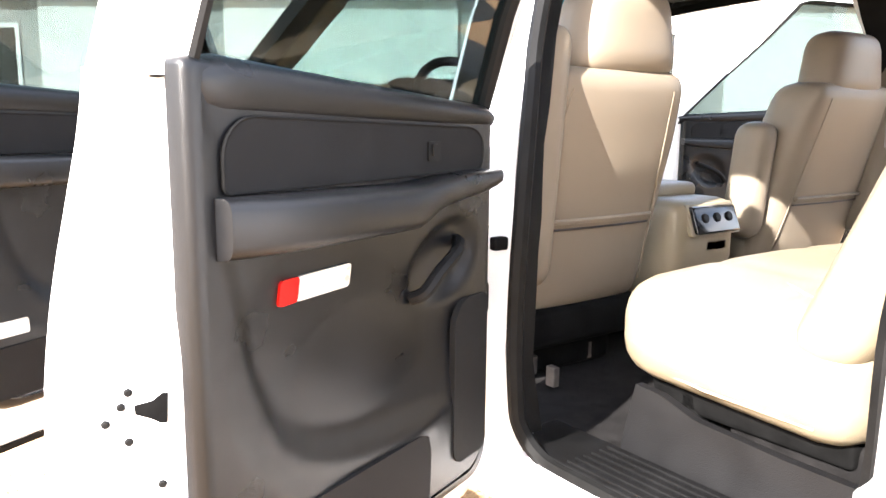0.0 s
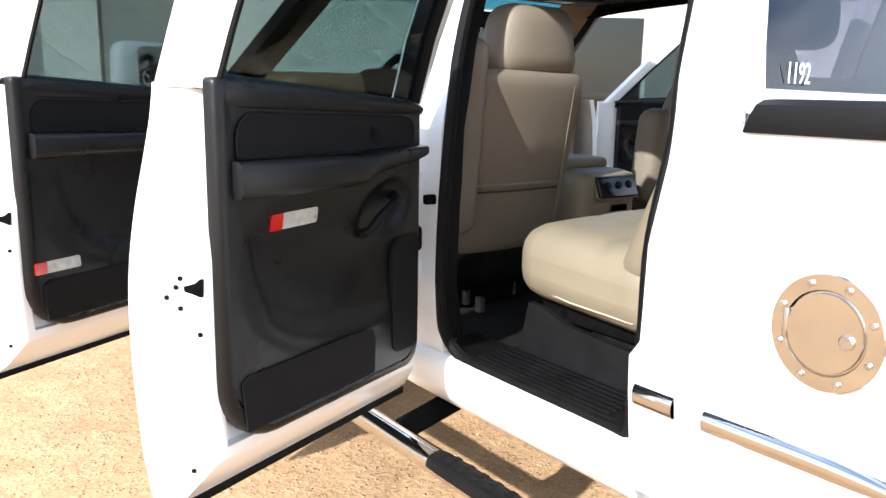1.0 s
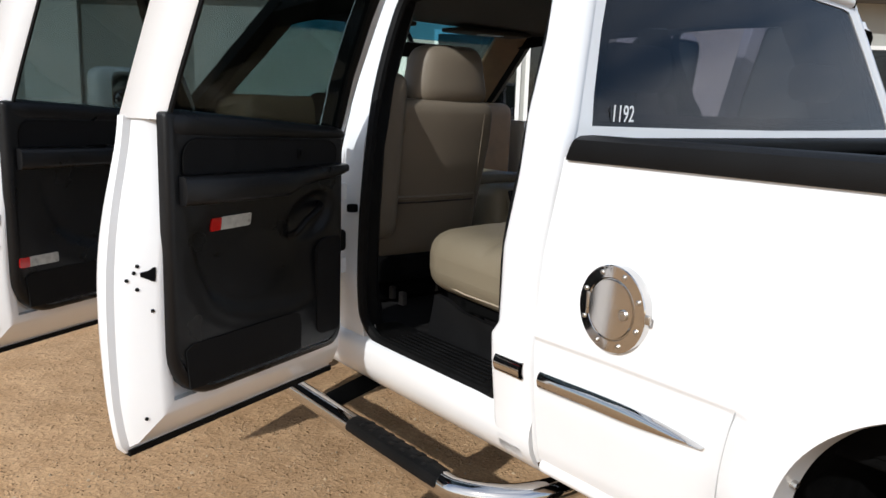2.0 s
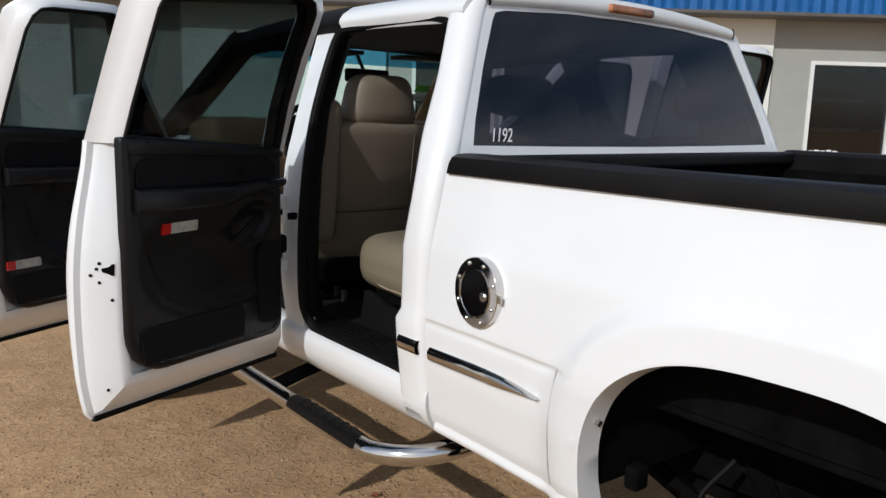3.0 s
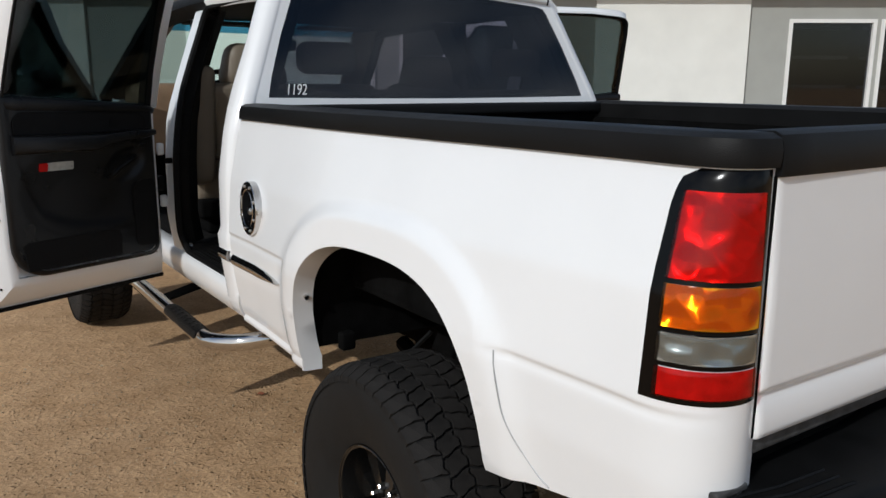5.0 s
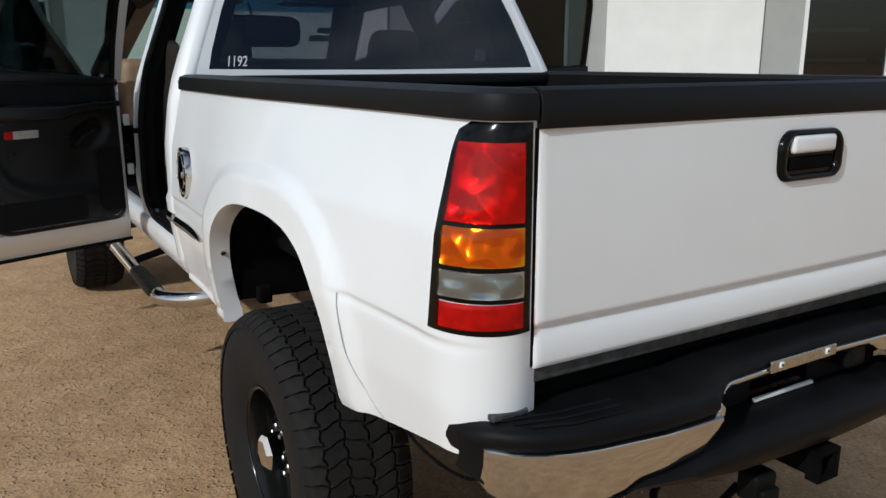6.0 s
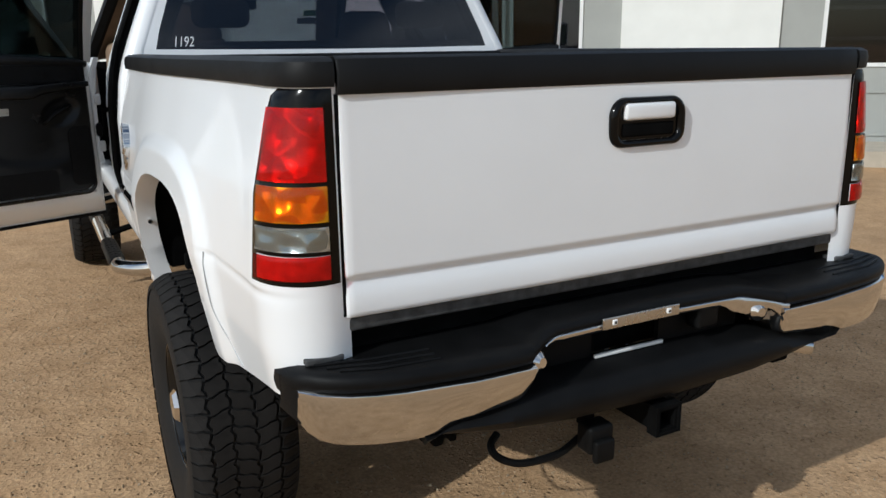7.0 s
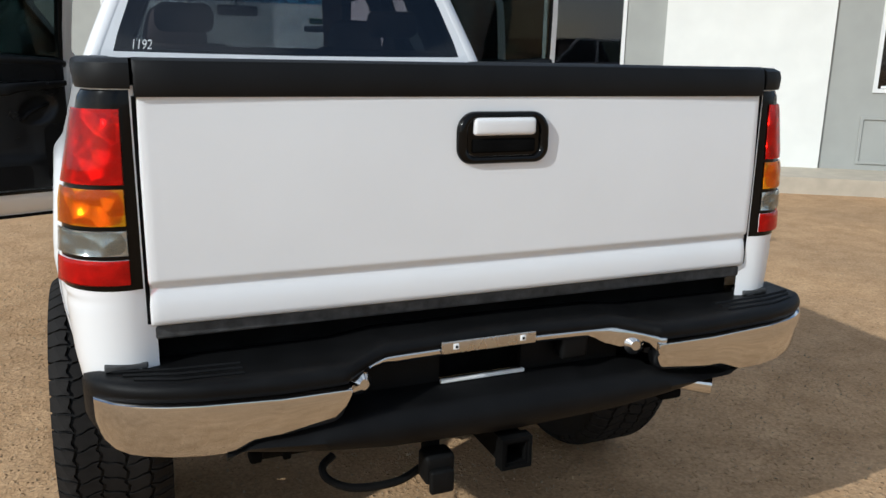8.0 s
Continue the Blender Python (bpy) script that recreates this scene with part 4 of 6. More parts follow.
    # bonnet, fenders and nose
    rows = [[(x, y, 1.50 - 0.05 * ((y - 4.55) / 1.4) ** 2 - 0.05 * (x / 0.9) ** 4 + 0.02 * (abs(x) < 0.5)) for x in (-0.86, -0.7, -0.5, -0.45, 0, 0.45, 0.5, 0.7, 0.86)] for y in (4.55, 4.8, 5.2, 5.6, 5.85, 5.95)]
    part("bonnet", sheet(rows, (0, 0, -0.02)), WHITE, truck, "white bonnet")
    part("nose", rbox((1.85, 0.12, 0.62), 0.05, 3, at=(0, 5.95, 1.13)), WHITE, truck, "white nose panel")
    part("grille", rbox((1.2, 0.06, 0.28), 0.03, 3, at=(0, 6.02, 1.20)), GLOSS, truck, "black grille")
    part("front_bumper", rbox((1.95, 0.14, 0.24), 0.05, 3, at=(0, 6.05, 0.82)), CHROME, truck, "chrome front bumper")
    dash = part("dashboard", rbox((1.62, 0.40, 0.42), 0.06, 4, at=(0, 4.31, 1.385)), TAN_TRIM, truck, "brown dashboard")
    part("instrument_hood", rbox((0.40, 0.16, 0.16), 0.04, 4, bend=lambda p: Vector((p.x, p.y - 0.25 * p.z, p.z)), at=(-0.27, 4.13, 1.535)), UNDER, dash, "dark instrument hood")
    part("firewall", rbox((1.75, 0.04, 0.70), 0.01, 2, at=(0, 4.48, 1.12)), UNDER, truck)


def build_front_fender(side):
    rows = []
    for y in [4.28 + 0.03 * i for i in range(57)]:
        a = abs(y - 4.86) / 0.47
        zb = 0.74 + 0.43 * max(0.0, 1 - a ** 2.6) ** (1 / 2.6)
        rows.append([(side * (cab_x(min(zb + (1.46 - zb) * j / 14, 1.45)) + 0.02 * (a < 1.25) - 0.10 * max(0, (y - 5.5) / 0.5) ** 2), y, zb + (1.46 - zb) * j / 14) for j in range(15)])
    fen = part("front_fender", sheet(rows, (-side * 0.02, 0, 0)), WHITE, truck, "white front fender")
    liner = []
    for i in range(21):
        c, s = math.cos(math.pi * i / 20), math.sin(math.pi * i / 20)
        liner.append([(side * 0.95, 4.86 + 0.46 * c, 0.74 + 0.43 * s), (side * 0.5, 4.86 + 0.46 * c, 0.74 + 0.43 * s)])
    part("wheel_well", sheet(liner, (0, 0, 0.012)), UNDER, fen)


# ---------------------------------------------------------------- truck: doors
def door_frame(side, hinge_y, angle):
    """Place of a point of an open door: u out from the hinge, z up, w out of the door's inner face."""
    a = radians(angle)
    u, e = Vector((side * math.sin(a), -math.cos(a), 0)), Vector((side * math.cos(a), math.sin(a), 0))
    h = Vector((side * 0.985, hinge_y, 0))
    return lambda uu, z, w: h + u * uu + e * w + Vector((0, 0, z))


def build_door(side, hinge_y, angle, long, name, label):
    """An open door. long: the factor by which its length differs from the rear door's."""
    D = door_frame(side, hinge_y, angle)
    k = long

    def lean(z):
        return (-0.42 if side < 0 else -0.31) * max(0.0, z - 1.52)

    EDGE = [(0.70, 0.792), (0.72, 0.812), (0.80, 0.830), (0.88, 0.836), (1.02, 0.840), (1.17, 0.836), (1.30, 0.818), (1.42, 0.79), (1.50, 0.772), (1.56, 0.768), (1.70, 0.765), (1.90, 0.75)]

    def edge(z):
        e = sum(lerp_table(EDGE, z + d) for d in (-0.05, -0.025, 0.0, 0.025, 0.05)) / 5 if 0.78 < z < 1.80 else lerp_table(EDGE, z)
        return 0.09 + (e - 0.09) * k

    def U(u):
        return 0.09 + (u - 0.09) * k if u > 0.09 else u

    def S(u, z, w):
        """Like D, with the belt line sinking towards the hinge."""
        sag = 0.045 * max(0.0, min(1.0, (z - 1.40) / 0.13)) * max(0.0, min(1.0, (1.62 - z) / 0.08)) * max(0.0, 1 - u / edge(1.5))
        return D(u, z - sag, w)

    # loops of the lower shell: inner rim, turned edge, outer rim
    def loop(shrink, zlow, ztop, near):
        pts = []
        n = 36
        for i in range(n + 1):                       # free edge, from the bottom up
            z = zlow + (ztop - zlow) * i / n
            pts.append((edge(z) - shrink, z))
        for i in range(1, 9):                        # along the belt towards the hinge
            pts.append((edge(ztop) - shrink + (near - edge(ztop) + shrink) * i / 8, ztop))
        for i in range(1, n + 1):                    # hinge edge, down
            pts.append((near, ztop + (zlow - ztop) * i / n))
        for i in range(1, 8):                        # bottom
            pts.append((near + (edge(zlow) - shrink - near) * i / 8, zlow))
        return pts

    bm = bmesh.new()
    rings = [(loop(0.120, 0.835, 1.52, 0.075), 0.045), (loop(0.120, 0.835, 1.52, 0.075), 0.022), (loop(0.095, 0.812, 1.525, 0.055), 0.022), (loop(0.085, 0.80, 1.53, 0.045), 0.030),
             (loop(0.034, 0.735, 1.535, 0.02), 0.075), (loop(0.022, 0.722, 1.535, 0.012), 0.098), (loop(0.004, 0.702, 1.535, 0.0), 0.104), (loop(0.0, 0.70, 1.535, 0.0), 0.118)]
    rows = [[S(u, z, w) for u, z in pts] for pts, w in rings]
    vs = grid(bm, rows, closed_v=True)
    bm.faces.new(vs[0])
    body = [[S(edge(z) * f, z, 0.118 + 0.037 * math.sin(math.pi * min(1, (z - 0.70) / 0.9)) * min(1.0, (1 - f) / 0.02) ** 0.6) for f in (1, 0.998, 0.995, 0.988, 0.98, 0.95, 0.9, 0.75, 0.5, 0.25, 0)] for z in [0.70 + 0.0209 * i for i in range(41)]]
    grid(bm, body)
    door = part(name, bm, WHITE, truck, label, sharp=40)

    # window frame
    w_out = [(edge(1.53), 1.53), (edge(1.62), 1.62), (edge(1.75), 1.75), (edge(1.86), 1.86), (edge(1.90) - 0.012, 1.93), (edge(1.9) - 0.05, 1.965), (edge(1.9) - 0.11, 1.975)]
    near_top = 0.02 if long < 1.1 else 0.42
    w_out += [(0.45 * k, 1.985), (near_top + 0.10, 1.985), (near_top + 0.03, 1.965), (near_top, 1.93), (near_top * 0.72 + 0.006, 1.78), (near_top * 0.36 + 0.01, 1.64), (0.012, 1.53)]
    rim_u = edge(1.7) - 0.065
    w_in = [(rim_u + 0.012, 1.53), (rim_u + 0.010, 1.62), (rim_u + 0.004, 1.75), (rim_u - 0.002, 1.86), (rim_u - 0.012, 1.905), (rim_u - 0.035, 1.928), (rim_u - 0.08, 1.936)]
    w_in += [(0.45 * k, 1.946), (near_top + 0.14, 1.946), (near_top + 0.098, 1.935), (near_top + 0.076, 1.905), (near_top * 0.72 + 0.078, 1.78), (near_top * 0.36 + 0.078, 1.64), (0.076, 1.53)]
    w_out, w_in = ([(u, 1.53 + (z - 1.53) * 1.11) for u, z in ring] for ring in (w_out, w_in))
    bm = bmesh.new()

    def between(t, w, flat=None):
        """A ring of the frame; flat: its depth along the top and the hinge side."""
        ring = []
        for i, ((u, z), (v, y)) in enumerate(zip(w_out, w_in)):
            h = max(0.0, min(1.0, (i - 4) / 2)) if flat is not None else 0.0
            if i == 0:                               # the foot of the free edge runs into the lower shell
                w = lerp_table([(0, w), (0.2, w), (0.48, 0.068), (0.66, 0.096), (1.0, 0.118)], t) if w < 0.084 else w
            ring.append(S(v + (u - v) * t, y + (z - y) * t, w + ((flat or 0) - w) * h + lean(z) + (0.010 * t * max(0.0, (1.64 - z) / 0.11) if i else 0.0)))
        return ring
    grid(bm, [between(0, 0.030), between(0.12, 0.020), between(0.22, 0.022, 0.020), between(0.50, 0.024, 0.022), between(0.56, 0.032, 0.024), between(0.86, 0.040, 0.030), between(0.94, 0.060, 0.040), between(1.0, 0.118, 0.075), between(0.1, 0.10), between(0, 0.085), between(0, 0.030)])
    part("window_frame", bm, WHITE, door, "white window frame", sharp=40)
    bm = bmesh.new()
    grid(bm, [between(t, w) for t, w in ((0.16, 0.030), (0.12, 0.012), (0.02, 0.010), (-0.09, 0.020), (-0.09, 0.086), (0.0, 0.090))])
    part("window_seal", bm, RUBBER, door, "black window channel and seal")
    pane = [(u, z) for u, z in w_in]
    bm = slab(pane, [], 0.030, 0.034, lambda u, z, w: S(u, z, w + lean(z)))
    part("window_pane", bm, TINT, door, "tinted window pane", smooth=False)
    # free edge seal line and lower strip
    bm = sheet([[D(0.0 + (edge(0.72) - 0.02) * i / 6, z, 0.094 + 0.0 * z) for z in (0.698, 0.714)] for i in range(7)], D(0, 0, 0.02) - D(0, 0, 0))
    part("lower_seal", bm, RUBBER, door, "black lower door seal", smooth=False)

    # trim panel
    tu = edge(1.1) - 0.103
    t_out = rounded(0.072, 0.832, tu, 1.548, (0.055, 0.135, 0.012, 0.02), 7)

    def trim_place(u, z, w):
        belt = 0.045 * max(0.0, (z - 1.44) / 0.1) * (1 - (u - 0.07) / (tu - 0.07))
        return D(u, z - belt, w)
    bm = bmesh.new()
    cu, cz = (0.072 + tu) / 2, 1.19
    rings = [(1.0, 0.028), (1.0, 0.008), (0.985, 0.0), (0.955, -0.004), (0.90, -0.004)]
    rows = [[trim_place(cu + (u - cu) * (1 - (1 - s) * 0.62), cz + (z - cz) * (1 - (1 - s) * 0.55), w) for u, z in t_out] for s, w in rings]
    vs = grid(bm, rows, closed_v=True)
    # face of the panel, with a scooped bowl
    n = 60
    fu0, fu1 = 0.072 + 0.02, tu - 0.02

    def relief(u, z):
        f = (u - 0.07) / (tu - 0.07)
        w = -0.004
        bowl = max(0.0, 1 - ((f - 0.52) / 0.42) ** 2 - ((z - 1.16) / 0.20) ** 2)
        g = 0.09 + (u - 0.09) / k
        zb = lerp_table([(0.0, 0.995), (0.305, 0.998), (0.45, 1.012), (0.536, 1.035), (0.60, 1.075), (0.64, 1.15), (0.66, 1.21), (0.69, 1.33), (0.71, 1.5)], g)
        w += 0.022 * max(0.0, bowl)
        w += 0.010 * max(0.0, min(1.0, (z - zb) / 0.028)) * min(1, max(0, (g - 0.13) / 0.12)) * max(0.25, min(1, (1.36 - z) / 0.25))
        w -= 0.003 * max(0.0, 1 - abs(z - zb + 0.018) / 0.02) * min(1, max(0, (g - 0.22) / 0.05)) * (1 if z < 1.1 else 0)
        pull = max(0.0, 1 - ((u - 0.212 - 0.35 * (1.25 - z)) / 0.088) ** 2 - ((z - 1.255) / 0.075) ** 2)
        w = min(w + 0.018 * min(1, pull * 1.7), 0.0205)
        return w
    face_rows = []
    for i in range(n + 1):
        u = fu0 + (fu1 - fu0) * i / n
        lo = 0.858 + 0.10 * max(0, (u - (fu1 - 0.11)) / 0.11) ** 2.2 + 0.03 * max(0, ((fu0 + 0.05) - u) / 0.05) ** 2
        face_rows.append([trim_place(u, lo + (1.52 - lo) * j / 66, relief(u, lo + (1.52 - lo) * j / 66)) for j in range(67)])
    grid(bm, face_rows)
    trim = part("trim_panel", bm, PANEL, door, "charcoal moulded inner panel", sharp=50)

    rows = []
    for i in range(31):
        u = 0.056 + (tu - 0.007 - 0.056) * i / 30
        e = 0.012 * max(0.0, 1 - min(i, 30 - i) / 1.5)
        rows.append([trim_place(u, z - e * (z > 1.53), w + e) for z, w in ((1.488, 0.004), (1.500, -0.006), (1.520, -0.011), (1.538, -0.010), (1.550, -0.001), (1.556, 0.014), (1.555, 0.036), (1.53, 0.044))])
    part("belt_roll", sheet(rows, D(0, -0.004, 0.006) - D(0, 0, 0)), PANEL, door, "padded charcoal belt roll", sharp=70)

    # upper inlay of cloth, armrest, grille, pocket, pull and switch
    inlay = rounded(0.112, 1.398, tu - 0.045, 1.487, (0.02, 0.01, 0.05, 0.05), 6)
    part("cloth_inlay", slab(inlay, [], 0.002, -0.0065, trim_place), CLOTH, door, "dark cloth inlay", smooth=False)
    bm = bmesh.new()
    outl = [trim_place(u, z, -0.0060) for u, z in inlay]
    tube(outl + [outl[0]], 0.0022, 6, bm)
    part("inlay_piping", bm, RUBBER, door)
    rows = []
    for i in range(-1, 26):
        t = max(0, min(24, i)) / 24
        u = 0.073 + (tu - 0.036 - 0.073) * t + 0.004 * (i == 25) - 0.004 * (i == -1)
        top = lerp_table([(0, 1.397), (0.2, 1.398), (0.45, 1.390), (1, 1.396)], t)
        low = lerp_table([(0, 1.372), (0.10, 1.358), (0.35, 1.345), (0.46, 1.322), (1, 1.325)], t)
        out = 0.030 + 0.024 * min(1, max(0, (t - 0.2) / 0.25))
        if i == 0:
            out *= 0.85
        if i >= 18:
            out *= math.sqrt(max(0.0, 1 - ((i - 17) / 8) ** 2))
        if i in (-1, 25):
            out = -0.004
        zc, h = (top + low) / 2, (top - low) / 2
        rows.append([trim_place(u, zc + h * math.sin(q) * (abs(math.sin(q)) ** -0.45 if abs(math.sin(q)) > 0.01 else 1),
                                -0.002 - out * max(0.0, math.cos(q)) ** 0.5) for q in [(-90 + 18 * j) * math.pi / 180 for j in range(11)]])
    part("armrest", sheet(rows, D(0, 0, 0.008) - D(0, 0, 0)), PANEL, door, "padded charcoal armrest", sharp=60)
    gr = [(0.272, 0.862), (tu - 0.05, 0.862), (tu - 0.045, 0.90), (tu - 0.038, 0.965), (tu - 0.06, 0.978), (0.30, 0.978), (0.276, 0.970), (0.268, 0.94)]
    part("speaker_grille", slab(gr, [], 0.004, -0.0085, trim_place), CLOTH, door, "flat black speaker grille", smooth=False)
    sp = rounded(0.086, 0.885, 0.196, 1.180, (0.02, 0.03, 0.05, 0.02), 5)
    part("side_pocket", slab(sp, [], 0.004, -0.0075, trim_place), CLOTH, door, smooth=False)
    part("window_switch", slab(rounded(0.25, 1.418, 0.285, 1.452, 0.005), [], -0.004, -0.010, trim_place), BLACK, door, "black window switch", smooth=False)
    part("switch_rocker", slab(rounded(0.258, 1.426, 0.277, 1.446, 0.003), [], -0.009, -0.013, trim_place), BLACK, door, smooth=False)
    bm = tube(spline([trim_place(0.292, 1.200, 0.018), trim_place(0.284, 1.212, -0.004), trim_place(0.255, 1.240, -0.012), trim_place(0.205, 1.266, -0.012), trim_place(0.172, 1.278, 0.004), trim_place(0.165, 1.280, 0.022)], 6), [0.011] * 31, 8)
    part("pull_handle", bm, BLACK, door, "curved black pull handle")
    # reflector: red tip and clear bar
    r0, r1, dz = (tu - 0.135 - 0.15, tu - 0.135, 0.0) if long < 1.1 else (tu - 0.170, tu - 0.018, -0.25)

    def on_trim(u, z, w):
        return trim_place(u, z, w + relief(u, z) + 0.004)
    part("door_reflector", slab(rounded(r0, 1.250 + dz, r1 - 0.036, 1.284 + dz, 0.006), [], 0.006, -0.0075, on_trim), REFLECT_CLEAR, door, "clear and red door reflector", smooth=False)
    part("red_tip", slab(rounded(r1 - 0.0385, 1.250 + dz, r1, 1.284 + dz, 0.006), [], 0.006, -0.0082, on_trim), REFLECT_RED, door, "red tip", smooth=False)

    # latch, check strap and bolts on the turned edge
    def on_edge(z, t):
        return D(edge(z) - 0.085 + 0.051 * t, z, 0.030 + 0.045 * t)
    n_edge = (D(0.045, 0, -0.051) - D(0, 0, 0)).normalized()
    bm = bmesh.new()
    rows = [[on_edge(z, t) + n_edge * 0.001 for t in (t0, t1)] for z, t0, t1 in ((1.147, 0.0, 0.10), (1.153, 0.0, 0.26), (1.159, 0.0, 0.50), (1.169, 0.0, 0.52), (1.173, 0.0, 0.24), (1.181, 0.0, 0.10))]
    grid(bm, rows)
    part("latch", sheet(rows, n_edge * 0.0015), UNDER, door, "black door latch slot", smooth=False)
    for z, t in ((1.150, 0.95), (1.128, 0.60), (1.184, 0.62), (1.168, 0.72), (1.075, 0.10), (0.80, 0.55)):
        part("bolt", disc(on_edge(z, t), n_edge, 0.0048, 0.004, 10, bevel=0.002), RUBBER, door)
    if side < 0 and long < 1.1:
        for z in (1.30, 1.06):
            part("hinge", rbox((0.030, 0.026, 0.055), 0.008, 2, at=D(-0.004, z, 0.06)), JAMB, door, "white painted door hinge")
        part("hinge_grommet", rbox((0.03, 0.05, 0.07), 0.014, 3, at=D(0.005, 1.145, 0.06)), RUBBER, door, "black wiring grommet")
        part("check_strap", rbox((0.034, 0.02, 0.026), 0.005, 2, at=D(-0.022, 1.247, 0.03)), UNDER, door, "black check strap")
    return door, D


def build_mirror(door, D):
    part("door_mirror", rbox((0.21, 0.13, 0.20), 0.05, 4, at=D(0.19, 1.588, 0.335)), WHITE, door, "white door mirror housing")
    bm = slab(rounded(0.105, 1.510, 0.275, 1.668, 0.035), [], 0.262, 0.256, D)
    part("mirror_glass", bm, CHROME, door, "mirror glass", smooth=False)
    bm = bmesh.new()
    c = D(0.230, 1.555, 0.256)
    ax = (D(0, 0, -1) - D(0, 0, 0)).normalized()
    tube([c, c + ax * 0.006, c + ax * 0.010], [0.034, 0.030, 0.016], 20, bm)
    part("blind_spot_mirror", bm, CHROME, door, "small round mirror")
    part("mirror_arm", tube([D(0.12, 1.56, 0.12), D(0.17, 1.60, 0.30)], 0.03, 8), BLACK, door)


# ---------------------------------------------------------------- truck: wheels
WIDE = 1.10


def zigzag(f):
    """A wave between -1 and 1 with rounded tips, once for each block of a row."""
    return math.sin(2 * math.pi * f) * 0.75 + math.sin(4 * math.pi * f + 0.6) * 0.3


def tread_block(bm, step, left, right, f0, skew, radius, h):
    """One block of a row. left, right: the grooves beside it, as place, swing and phase; f0: its start in steps."""
    gap, cut, n = 0.0040, 0.060, 6

    def side(groove, f, inward):
        x, swing, phase = groove
        return x * WIDE + swing * zigzag(f + phase) + inward * (gap if swing else 0.0)

    def fin(g, f):
        return f + skew * g + 0.05 * math.sin(2 * math.pi * g)
    loop = []
    for k in range(n + 1):
        f = f0 + cut + (1 - 2 * cut) * k / n
        loop.append((side(right, fin(1, f), -1), fin(1, f)))
    for g in (0.66, 0.33):
        f = f0 + 1 - cut
        loop.append((side(left, fin(g, f), 1) + g * (side(right, fin(g, f), -1) - side(left, fin(g, f), 1)), fin(g, f)))
    for k in range(n + 1):
        f = f0 + 1 - cut - (1 - 2 * cut) * k / n
        loop.append((side(left, fin(0, f), 1), fin(0, f)))
    for g in (0.33, 0.66):
        f = f0 + cut
        loop.append((side(left, fin(g, f), 1) + g * (side(right, fin(g, f), -1) - side(left, fin(g, f), 1)), fin(g, f)))
    pts = [(x, f * step) for x, f in loop]
    count = len(pts)
    cx, ca = sum(q[0] for q in pts) / count, sum(q[1] for q in pts) / count

    def at(x, a, r):
        drop = 0.020 * max(0.0, (abs(x) - 0.085 * WIDE) / (0.045 * WIDE)) ** 2
        return Vector((x, (r - drop) * math.cos(a), (r - drop) * math.sin(a)))
    low = [bm.verts.new(at(x, a, radius - 0.004)) for x, a in pts]
    top = [bm.verts.new(at(cx + (x - cx) * 0.97, ca + (a - ca) * 0.97, radius + h)) for x, a in pts]
    bm.faces.new(top)
    for i in range(count):
        bm.faces.new((low[i], low[(i + 1) % count], top[(i + 1) % count], top[i]))


